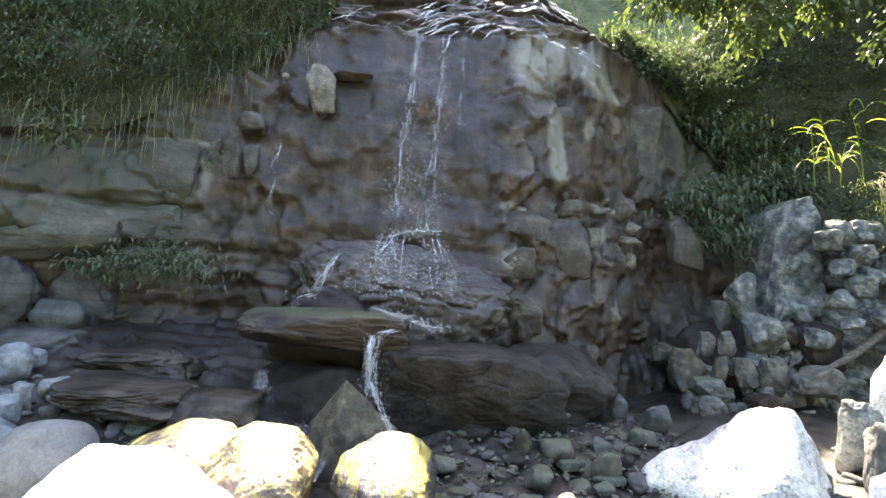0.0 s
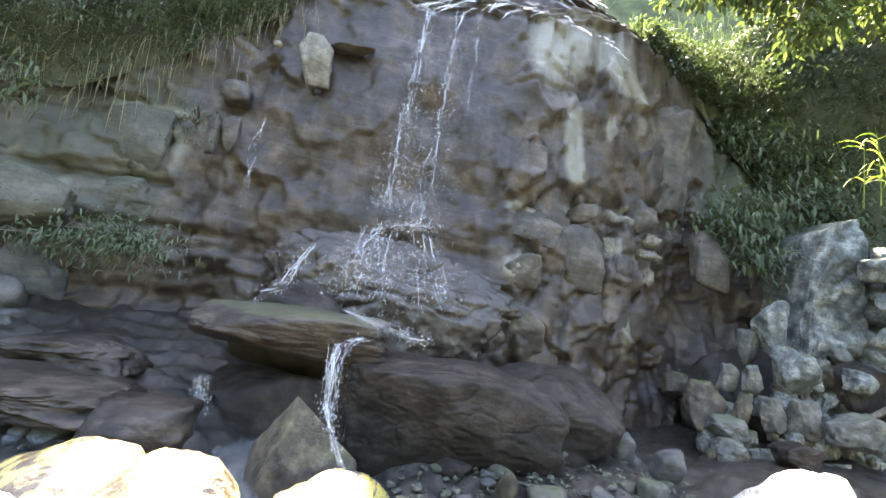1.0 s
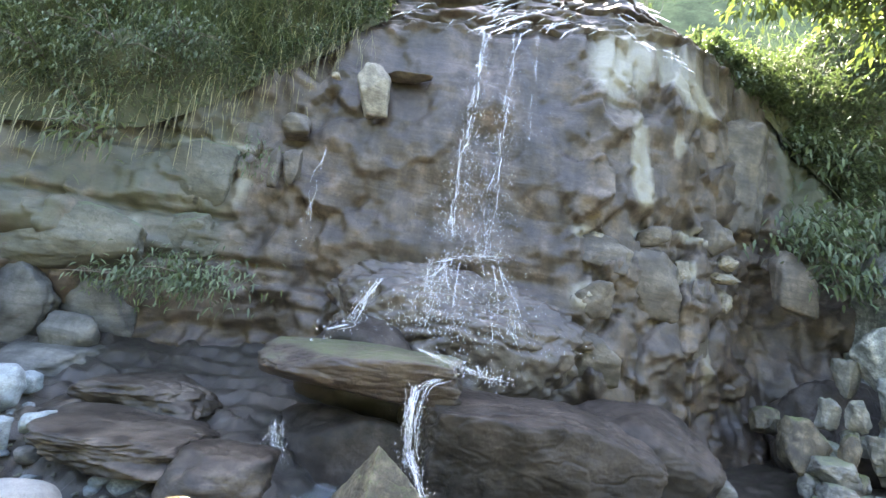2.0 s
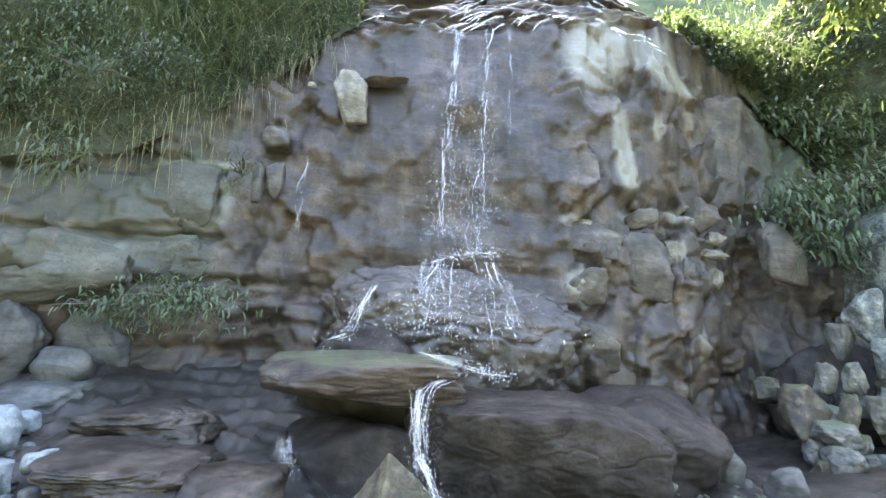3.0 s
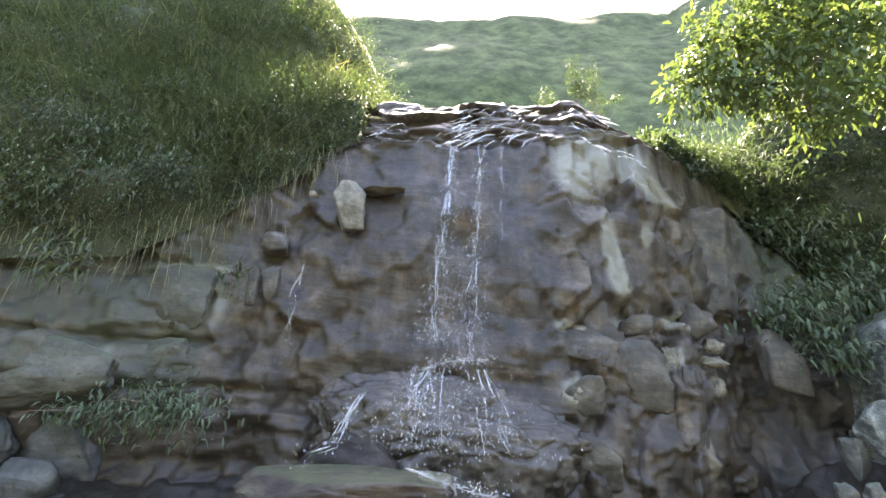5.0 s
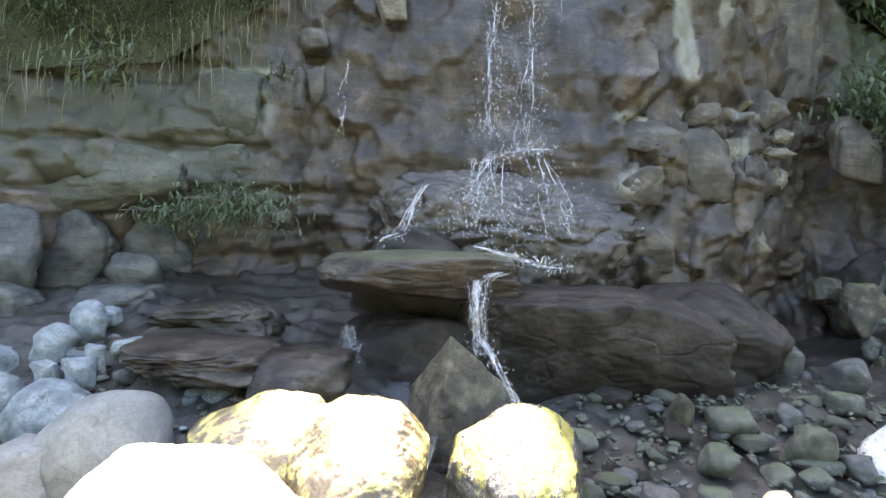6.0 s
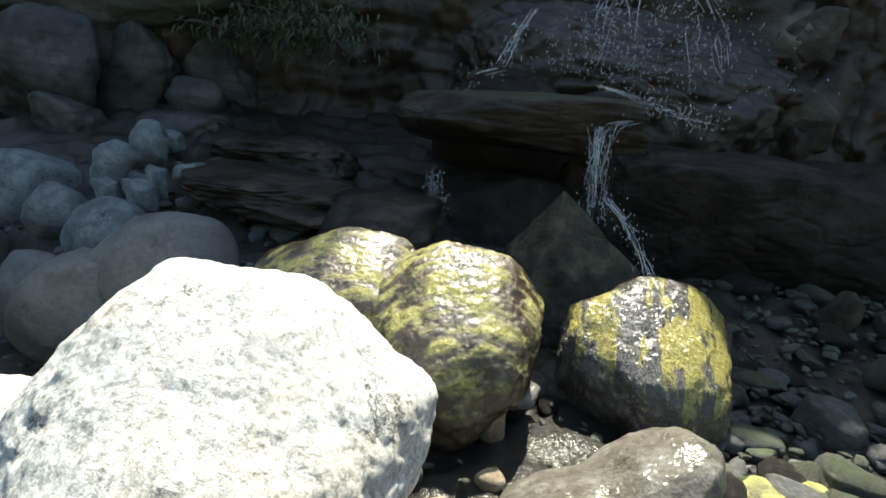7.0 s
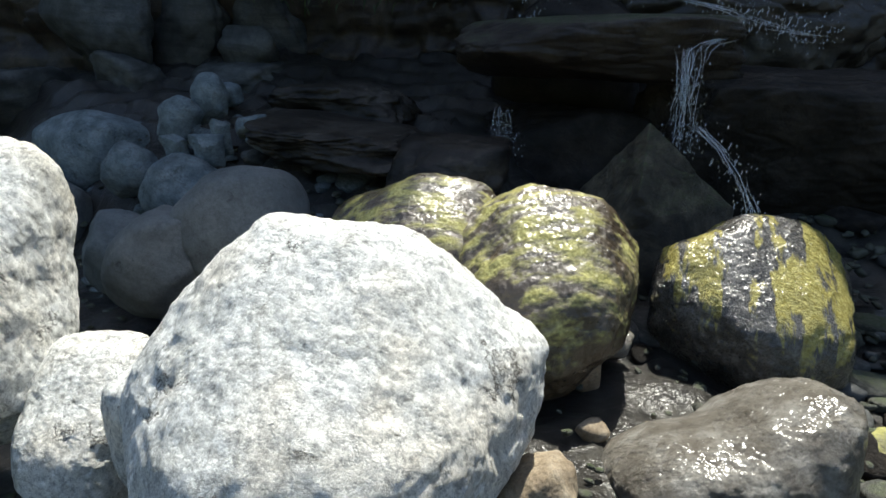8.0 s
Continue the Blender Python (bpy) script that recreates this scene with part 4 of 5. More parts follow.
rock("stone", (-1.02, 4.5, -0.30), (0.12, 0.08, 0.075), GREYWET, "small angular grey stone in a gap between boulders", seed=19, sub=5, p=18, rough=0.08, tilt=18)
rock("stone", (-1.1, 4.25, -0.3), (0.07, 0.06, 0.07), BROWN, "small brown stone in a gap between boulders", seed=20, sub=5, p=14, rough=0.06, deep=0.08)
rock("boulder", (-3.39, 4.82, -0.10), 0.396, GREYROUND, "big rounded grey boulder coloured dark for open shade", seed=48, sub=6, p=6, rough=0.025, yaw=18, lean=-22, profile=(0.46, 0.47, 0.46, 0.39, 0.36, 0.35, 0.33, 0.35, 0.40, 0.51, 0.59, 0.54, 0.47, 0.48, 0.45, 0.47))
rock("boulder", (-3.77, 4.49, -0.27), 0.330, GREYROUND, "smooth grey boulder coloured blue like open shade", seed=47, sub=6, p=7, rough=0.03, yaw=18, lean=-22, profile=(0.39, 0.43, 0.47, 0.46, 0.32, 0.25, 0.24, 0.25, 0.26, 0.30, 0.34, 0.35, 0.35, 0.40, 0.39, 0.39))
rock("boulder", (-2.88, 3.30, -0.33), 0.240, WHITE, "long pale smooth boulder beside a larger one", seed=41, sub=7, p=12, rough=0.05, yaw=18, lean=-22, planes=SLOPED, profile=(0.19, 0.23, 0.35, 0.43, 0.46, 0.38, 0.26, 0.19, 0.18, 0.19, 0.24, 0.41, 0.55, 0.41, 0.24, 0.19))
rock("boulder", (-3.49, 3.24, 0.15), 0.384, WHITE, "tall pale grey boulder with a pitted edge", seed=37, sub=7, p=20, rough=0.04, yaw=18, lean=-22, planes=SLOPED, profile=(0.40, 0.43, 0.56, 0.78, 0.78, 0.74, 0.56, 0.48, 0.44, 0.47, 0.58, 0.76, 0.92, 0.86, 0.53, 0.43))
rock("stone", (-2.55, 3.27, -0.14), (0.120, 0.108, 0.144), WHITE, "small pale stone squeezed between two boulders", seed=43, sub=5, p=14, rough=0.05, deep=0.2)
rock("boulder", (-5.69, 5.70, 0.02), 0.45, GREY, "wide smooth grey boulder coloured blue like open shade", seed=59, sub=6, p=8, rough=0.03, yaw=18, lean=-22, profile=(0.52, 0.54, 0.45, 0.41, 0.39, 0.42, 0.51, 0.57, 0.55, 0.52, 0.48, 0.45, 0.40, 0.39, 0.44, 0.46))
rock("boulder", (-4.91, 5.30, 0.04), 0.20, GREY, "wedge-shaped pale grey boulder coloured blue like open shade", seed=57, sub=5, p=22, rough=0.05, yaw=18, lean=-22, profile=(0.21, 0.20, 0.22, 0.21, 0.23, 0.21, 0.17, 0.17, 0.19, 0.19, 0.21, 0.22, 0.28, 0.30, 0.24, 0.21))
rock("boulder", (-4.35, 5.30, -0.06), 0.26, GREY, "angular grey boulder coloured blue like open shade", seed=53, sub=5, p=22, rough=0.06, yaw=18, lean=-22, profile=(0.40, 0.31, 0.27, 0.27, 0.28, 0.27, 0.26, 0.26, 0.29, 0.32, 0.34, 0.36, 0.34, 0.28, 0.26, 0.30))
rock("boulder", (-4.37, 4.70, -0.40), 0.26, GREYROUND, "squat grey boulder coloured blue like open shade", seed=51, sub=5, p=12, rough=0.05, yaw=18, lean=-22, profile=(0.20, 0.25, 0.31, 0.30, 0.31, 0.32, 0.31, 0.26, 0.23, 0.24, 0.30, 0.32, 0.28, 0.29, 0.23, 0.19))
rock("boulder", (-4.79, 5.80, 0.42), 0.15, GREY, "upright angular grey boulder in shade", seed=61, sub=5, p=26, rough=0.05, yaw=18, lean=-22, profile=(0.15, 0.20, 0.19, 0.19, 0.20, 0.17, 0.17, 0.17, 0.15, 0.16, 0.24, 0.36, 0.38, 0.24, 0.15, 0.13))
rock("boulder", (-4.69, 6.10, 0.60), 0.14, GREY, "rounded tall grey boulder in shade", seed=63, sub=5, p=12, rough=0.05, yaw=18, lean=-22, profile=(0.15, 0.14, 0.15, 0.18, 0.20, 0.20, 0.17, 0.16, 0.16, 0.16, 0.22, 0.32, 0.38, 0.30, 0.18, 0.14))
rock("stone", (-4.30, 5.72, 0.36), (0.09, 0.08, 0.09), GREY, "small pointed grey stone in shade", seed=69, sub=5, p=40, rough=0.06, deep=0.2)
rock("stone", (-4.35, 5.60, 0.24), (0.13, 0.11, 0.10), GREY, "small rounded grey stone in shade", seed=67, sub=5, p=30, rough=0.06, deep=0.2)
rock("stone", (-4.10, 5.90, 0.36), 0.17, GREY, "long flat grey stone in shade", seed=65, sub=5, p=24, rough=0.06, yaw=18, lean=-22, profile=(0.23, 0.26, 0.15, 0.10, 0.08, 0.08, 0.10, 0.13, 0.20, 0.19, 0.13, 0.09, 0.07, 0.07, 0.08, 0.11))
rock("stone", (-3.94, 5.85, 0.26), 0.14, GREY, "flat layered grey stone in shade", seed=66, sub=5, p=20, rough=0.06, yaw=18, lean=-22, profile=(0.16, 0.16, 0.10, 0.07, 0.07, 0.07, 0.09, 0.14, 0.17, 0.12, 0.10, 0.12, 0.14, 0.12, 0.10, 0.12))
rock("stone", (-3.78, 6.00, 0.32), (0.11, 0.10, 0.11), GREY, "small angular grey stone in shade", seed=68, sub=5, p=40, rough=0.06, deep=0.2)
rock("stone", (-4.62, 5.55, 0.22), (0.10, 0.09, 0.11), GREY, "small broken grey stone in shade", seed=75, sub=5, p=40, rough=0.08, deep=0.2)
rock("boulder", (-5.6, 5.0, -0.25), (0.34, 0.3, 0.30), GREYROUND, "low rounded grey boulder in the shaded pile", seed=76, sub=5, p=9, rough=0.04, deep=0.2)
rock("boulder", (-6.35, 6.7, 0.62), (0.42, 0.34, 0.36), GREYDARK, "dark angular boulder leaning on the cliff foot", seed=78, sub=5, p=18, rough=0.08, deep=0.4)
rock("boulder", (-0.80, 5.68, 0.10), (0.50, 0.44, 0.50), MOSSY, "dark mossy pyramid-shaped boulder under the small fall", seed=31, sub=7, p=60, rough=0.05, planes=PYRAMID, yaw=8, deep=0.3)
rock("ledge_rock", (-1.40, 6.80, 1.04), (1.17, 0.50, 0.27), LEDGE, "overhanging table rock with a mossy wet top", seed=90, sub=6, p=16, rough=0.06, planes=TABLE_CUTS)
rock("boulder", (3.38, 5.40, -0.32), 0.66, CRACKED, "large pale angular boulder lit by the sun", seed=29, sub=7, p=40, rough=0.05, planes=PEAKED, yaw=-1, lean=6, chipped=False, profile=(0.98, 0.84, 0.78, 0.86, 0.60, 0.54, 0.56, 0.70, 1.06, 1.34, 1.10, 0.94, 0.85, 0.86, 0.95, 0.95))
rock("stone", (-5.05, 6.40, 0.64), (0.147, 0.117, 0.117), GREY, "broken flat grey stone", seed=138,sub=4,p=14,rough=.08,deep=0.07)
rock("stone", (-4.75, 6.40, 0.61), (0.111, 0.089, 0.093), GREY, "broken flat grey stone", seed=139,sub=4,p=14,rough=.08,deep=0.06)
rock("boulder", (5.76, 9.25, 1.79), (0.286, 0.257, 0.425), PILLAR, "pale angular block at the pillar foot", seed=153,sub=5,p=30,rough=.10,deep=0.17)
rock("boulder", (5.85, 8.86, 1.18), (0.337, 0.304, 0.319), PILLAR, "pale blue-grey angular block", seed=154,sub=5,p=30,rough=.10,deep=0.13)
rock("boulder", (5.50, 9.41, 1.44), (0.164, 0.147, 0.251), RUBBLE, "rounded dark block in the rubble", seed=155,sub=5,p=30,rough=.10,deep=0.10)
rock("boulder", (4.59, 8.97, 0.48), (0.328, 0.295, 0.343), MOSSY, "rounded mossy block in the rubble", seed=156,sub=5,p=30,rough=.10,deep=0.14)
rock("boulder", (4.39, 9.52, 0.67), (0.201, 0.181, 0.181), MOSSY, "small mossy block in the rubble", seed=157,sub=5,p=30,rough=.10,deep=0.07)
rock("boulder", (4.74, 8.64, 0.23), (0.323, 0.291, 0.140), RUBBLE, "flat cracked block in the rubble", seed=158,sub=5,p=30,rough=.10,deep=0.06)
rock("boulder", (4.97, 8.64, 0.48), (0.118, 0.107, 0.230), MOSSY, "upright mossy block in the rubble", seed=159,sub=5,p=30,rough=.10,deep=0.09)
rock("boulder", (5.38, 8.64, 0.51), (0.169, 0.152, 0.218), RUBBLE, "dark angular block in the rubble", seed=160,sub=5,p=30,rough=.10,deep=0.09)
rock("boulder", (5.79, 8.53, 0.50), (0.182, 0.164, 0.260), RUBBLE, "dark grey block with a split face", seed=161,sub=5,p=30,rough=.10,deep=0.11)
rock("boulder", (4.61, 8.30, -0.08), (0.227, 0.204, 0.200), RUBBLE, "stacked broken stones at the bank foot", seed=162,sub=5,p=13,rough=.12)
rock("boulder", (4.99, 9.08, 0.92), (0.140, 0.126, 0.196), RUBBLE, "dark small block in the rubble", seed=163,sub=5,p=30,rough=.10,deep=0.08)
rock("boulder", (5.24, 8.86, 0.96), (0.126, 0.114, 0.190), RUBBLE, "dark small block in the rubble", seed=164,sub=5,p=30,rough=.10,deep=0.08)
rock("boulder", (6.00, 9.86, 0.23), (1.264, 0.759, 1.132), DARKWET, "dark rock mass of the bank behind the rubble", seed=172,sub=6,p=20,rough=.1)
rock("boulder", (5.37, 8.08, 0.03), (0.310, 0.279, 0.200), DARKWET, "dark boulder in the shaded bank foot", seed=165,sub=5,p=30,rough=.10)
rock("boulder", (6.85, 8.86, 1.03), (0.320, 0.256, 0.370), DARKWET, "dark rock low on the bank", seed=166,sub=5,p=13,rough=.1,deep=0.15)
rock("boulder", (6.36, 8.19, 0.46), (0.401, 0.280, 0.217), RUBBLE, "low dark rock with a sunlit edge", seed=167,sub=5,p=30,rough=.10,deep=0.09)
rock("boulder", (5.60, 6.00, 0.75), (0.311, 0.279, 0.310), WHITE, "pale boulder on the bank in the sun", seed=168,sub=5,p=24,rough=.06,deep=0.59)
rock("boulder", (4.67, 5.60, 0.44), (0.151, 0.136, 0.168), PILLAR, "sunlit broken rock behind the big boulder", seed=169,sub=5,p=28,rough=.1,deep=0.49)
rock("boulder", (4.56, 5.20, 0.21), (0.190, 0.171, 0.255), RUBBLE, "dark rock behind the big pale boulder", seed=170,sub=5,p=28,rough=.1,deep=0.19)
rock("boulder", (4.06, 4.60, -0.05), (0.190, 0.171, 0.248), WHITE, "pale stones beside the big boulder", seed=171,sub=5,p=26,rough=.08,deep=0.01)
rock("stone", (1.09, 6.00, -0.12), (0.116, 0.105, 0.216), MOSSY, "rounded mossy stone in the stream bed", seed=180,sub=4,p=9,rough=.05)
rock("stone", (1.17, 5.45, -0.25), (0.134, 0.120, 0.097), GREYGREEN, "smooth greenish stone in the stream bed", seed=181,sub=4,p=8,rough=.03,deep=0.03)
rock("stone", (1.46, 5.90, -0.13), (0.188, 0.169, 0.134), GREYGREEN, "long greenish stone in the stream bed", seed=182,sub=4,p=9,rough=.05,deep=0.02)
rock("stone", (1.25, 4.75, -0.36), (0.181, 0.145, 0.212), GREYWET, "slanting grey stone with a sunlit end", seed=183,sub=5,p=9,rough=.05,tilt=25)
rock("stone", (0.91, 4.60, -0.41), (0.130, 0.104, 0.151), GREYGREEN, "upright grey-green stone in the stream bed", seed=184,sub=5,p=11,rough=.05)
rock("stone", (0.98, 4.30, -0.41), (0.069, 0.062, 0.127), GREYWET, "rounded grey stone with a lit top", seed=185,sub=4,p=10,rough=.05)
rock("stone", (0.47, 4.75, -0.53), (0.113, 0.091, 0.139), GREYDARK, "dark wet stone close beside the boulder", seed=186,sub=4,p=12,rough=.05)
rock("stone", (0.26, 4.30, -0.49), (0.097, 0.078, 0.021), GREYGREEN, "low dark stone in the stream bed", seed=187,sub=4,p=12,rough=.05)
rock("stone", (0.08, 4.22, -0.37), (0.123, 0.110, 0.027), YELLOW, "stone with bright yellow-green algae in the sun", seed=188,sub=5,p=14,rough=.07,deep=0.02)
rock("stone", (0.30, 4.28, -0.38), (0.109, 0.098, 0.024), YELLOW, "low stone with yellow-green algae in the sun", seed=189,sub=4,p=14,rough=.08,deep=0.01)
rock("stone", (2.14, 7.20, 0.15), (0.240, 0.216, 0.155), GREYGREEN, "rounded grey stone at the pool edge", seed=190,sub=4,p=11,rough=.05,deep=0.09)
rock("stone", (2.69, 7.40, 0.08), (0.159, 0.143, 0.173), GREYDARK, "dark stone near the bank", seed=191,sub=4,p=11,rough=.05,deep=0.07)
rock("stone", (0.48, 6.60, 0.17), (0.283, 0.227, 0.121), DARKWET, "dark wet stone below the fall", seed=192,sub=5,p=12,rough=.06,deep=0.07)
rock("stone", (1.67, 6.70, 0.06), (0.158, 0.127, 0.073), GREYGREEN, "flat greenish stone in the stream bed", seed=193,sub=4,p=14,rough=.06,deep=0.04)
rock("stone", (1.88, 5.60, -0.23), (0.159, 0.143, 0.229), GREYGREEN, "big greenish stone in the stream bed", seed=194,sub=5,p=11,rough=.05)
rock("stone", (2.02, 6.10, -0.14), (0.121, 0.108, 0.123), GREYDARK, "dark rounded stone in the stream bed", seed=195,sub=4,p=10,rough=.05)
rock("stone", (2.19, 5.50, -0.31), (0.117, 0.106, 0.121), GREYDARK, "dark stone near the bank", seed=196,sub=4,p=11,rough=.06)
rock("stone", (0.73, 4.60, -0.52), (0.070, 0.063, 0.022), GREYGREEN, "small green flat stone in the water", seed=197,sub=4,p=14,rough=.05)
rock("stone", (1.56, 5.40, -0.33), (0.115, 0.103, 0.085), GREYGREEN, "small grey-green stone in the stream bed", seed=198,sub=4,p=11,rough=.06)
rock("stone", (2.63, 6.40, -0.10), (0.145, 0.131, 0.121), GREYGREEN, "grey-green stone in the stream bed", seed=199,sub=4,p=11,rough=.06)
rock("stone", (3.20, 7.20, -0.06), (0.189, 0.170, 0.209), GREYDARK, "dark stone by the bank foot", seed=200,sub=4,p=11,rough=.06,deep=0.07)


# ---- grass, shrubs and trees ----
def scatter(grid, count, seed, weight=None):
    """Random places on a grid of points, with the slope's outward direction."""
    rng = np.random.default_rng(seed)
    rows, cols = grid.shape[:2]
    if weight is None:
        i = rng.integers(0, rows - 1, count)
        j = rng.integers(0, cols - 1, count)
    else:
        w = weight(grid[:-1, :-1].reshape(-1, 3))
        pick = rng.choice(len(w), count, p=w / w.sum())
        i, j = pick // (cols - 1), pick % (cols - 1)
    u, v = rng.random((count, 1)), rng.random((count, 1))
    a, b, c, d = grid[i, j], grid[i, j + 1], grid[i + 1, j], grid[i + 1, j + 1]
    at = (a * (1 - u) + b * u) * (1 - v) + (c * (1 - u) + d * u) * v
    out = np.cross(b - a, c - a)
    out /= np.linalg.norm(out, axis=1)[:, None] + 1e-9
    out = np.where((out[:, 1] > 0)[:, None], -out, out)
    return at, out, rng


def near_view(p):
    """More growth on the part of the slopes that faces the stream."""
    return np.exp(-((np.abs(p[:, 0]) - 5.0) / 6.5) ** 2) * (0.5 + np.exp(-((p[:, 2] - 6.0) / 6.0) ** 2)) + 0.02


def grass_cover(name, grid, count, seed, mat, long, wide, label):
    at, out, rng = scatter(grid, count, seed, near_view)
    tuft = np.repeat(np.arange(count // 6 + 1), 6)[:count]
    at = at[tuft % count] * 0.82 + at * 0.18
    lean = rng.normal(size=(count, 3)) * 0.42
    way = out * 0.55 + np.array((0, 0, 0.75)) + lean
    ob = leaves_object(name, at - out * 0.03, way, rng.uniform(0.45, 1.0, count) * long, rng.uniform(0.7, 1.2, count) * wide, rng.uniform(0.9, 2.6, count), mat, 4, seed)
    return tagged(ob, label, "grass", kind="stuff")


grass_cover("hill_grass", HL, 44000, 201, GRASS, 0.9, 0.017, "long green grass hanging over the cliff")
grass_cover("hill_grass_dry", HL, 5200, 203, STRAW, 0.9, 0.013, "pale dry grass among the green")
grass_cover("bank_grass", HR, 9000, 205, SHADELEAF, 0.6, 0.018, "grass coloured darker for the shaded hillside")


def leafy_cover(name, grid, count, seed, mat, size, label, lift):
    at, out, rng = scatter(grid, count, seed, near_view)
    clump = fbm(at, 0.9, 3, seed)
    keep = clump > -0.45
    at, out, clump = at[keep], out[keep], clump[keep]
    n = len(at)
    at = at + out * (rng.random((n, 1)) * lift * (0.3 + np.clip(clump, 0, 1)[:, None] * 1.4)) + rng.normal(size=(n, 3)) * 0.05
    way = out + rng.normal(size=(n, 3)) * 0.8 + np.array((0, 0, -0.1))
    ob = leaves_object(name, at, way, rng.uniform(0.6, 1.3, n) * size, rng.uniform(0.6, 1.1, n) * size * 0.42, rng.uniform(0.2, 1.2, n), mat, 2, seed, 0.25)
    return tagged(ob, label, "undergrowth", kind="stuff")


leafy_cover("hill_undergrowth", HL, 52000, 211, BUSH, 0.09, "dense dark green undergrowth on the hillside", 0.6)
leafy_cover("hill_scrub", HL, 20000, 212, GRASS, 0.085, "light green scrub leaves on the hillside", 0.35)
leafy_cover("bank_undergrowth", HR, 22000, 213, SHADELEAF, 0.16, "dense undergrowth beside the fall coloured dark for shade", 0.6)
edge_pts = HL[1:3, :, :].reshape(-1, 3)
edge_pts = edge_pts[(edge_pts[:, 0] > -8) & (edge_pts[:, 0] < -2.6)]
rng = np.random.default_rng(221)
pick = edge_pts[rng.integers(0, len(edge_pts), 700)] + rng.normal(size=(700, 3)) * (0.2, 0.08, 0.3)
ob = leaves_object("overhanging_grass", pick, np.c_[rng.normal(size=700) * 0.8, -np.ones(700) * 0.8, rng.normal(size=700) * 0.5 - 0.1], rng.uniform(0.2, 0.8, 700), rng.uniform(0.007, 0.014, 700), rng.uniform(2.5, 6, 700), STRAW, 5, 222)
tagged(ob, "pale dry grass drooping over the rock edge", "grass", kind="stuff")


def shrub(name, at, size, count, leaf, mat, seed, label, group=""):
    """Stems from a root on the rock with drooping lance-shaped leaves."""
    rng = np.random.default_rng(seed)
    thing = empty(name, at, label, "shrub", group)
    roots, ways = [], []
    for s in range(9):
        tip = Vector((rng.normal() * 0.5 * size[0], -abs(rng.normal()) * size[1] * 0.7 - 0.1, rng.normal() * 0.4 * size[2]))
        mid = tip * 0.5 + Vector((0, -0.05, 0.12 * size[2]))
        tube("stem", [(0, 0.1, 0), mid, tip], (0.012, 0.008, 0.003), BARK, thing, 5)
    for n in range(count):
        p = rng.normal(size=3) * np.array(size) * (0.5, 0.4, 0.38)
        roots.append(p + (0, -0.35 * size[1], 0))
        ways.append(rng.normal(size=3) * 0.7 + (0, -0.5, 0.1))
    leaves_object("foliage", np.array(roots), np.array(ways), rng.uniform(0.7, 1.3, count) * leaf, rng.uniform(0.8, 1.2, count) * leaf * 0.2, rng.uniform(0.8, 2.4, count), mat, 3, seed, 0.2, thing)
    return thing


shrub("leafy_shrub", (-3.85, 7.5, 1.86), (0.85, 0.45, 0.42), 900, 0.13, SHADELEAF, 231, "green bamboo-leaved shrub hanging from a rock crack", "shrubs on the rock")
shrub("leafy_shrub", (-4.7, 7.4, 1.75), (0.5, 0.35, 0.3), 240, 0.12, SHADELEAF, 232, "small shrub under the mossy overhang", "shrubs on the rock")
shrub("leafy_shrub", (-3.55, 8.1, 3.7), (0.35, 0.25, 0.45), 120, 0.12, SHADELEAF, 233, "sparse small-leaved plant on the cliff", "shrubs on the rock")
shrub("leafy_shrub", (-5.3, 7.2, 3.6), (0.5, 0.35, 0.5), 160, 0.18, GRASS, 234, "green fern-like plant on the mossy slab", "shrubs on the rock")
for n, (x, y, z, sx, sz) in enumerate(((-5.6, 7.5, 5.0, 1.0, 0.6), (-6.4, 7.3, 4.6, 0.8, 0.5), (-4.9, 7.9, 5.3, 0.8, 0.5), (-7.2, 7.1, 5.2, 0.9, 0.6), (-5.9, 7.7, 5.9, 0.9, 0.5))):
    shrub("hill_shrub", (x, y, z), (sx, 0.35, sz), 700, 0.11, GRASS if n % 2 else BUSH, 236 + n, "green leafy shrub on the grassy hillside", "shrubs on the hillside")
for n, (x, y, z, sx, sz, cnt) in enumerate(((5.6, 10.4, 3.7, 0.8, 0.55, 420), (6.2, 10.7, 4.0, 0.9, 0.7, 480), (7.6, 10.8, 4.4, 1.0, 0.8, 480), (6.9, 11.4, 5.6, 1.0, 0.9, 420), (6.0, 10.1, 3.0, 0.6, 0.5, 260))):
    shrub("broad_leaved_shrub", (x, y, z), (sx, 0.6, sz), cnt, 0.24, SHADELEAF, 241 + n, "shrub with drooping broad leaves coloured dark for shade", "shrubs beside the fall")


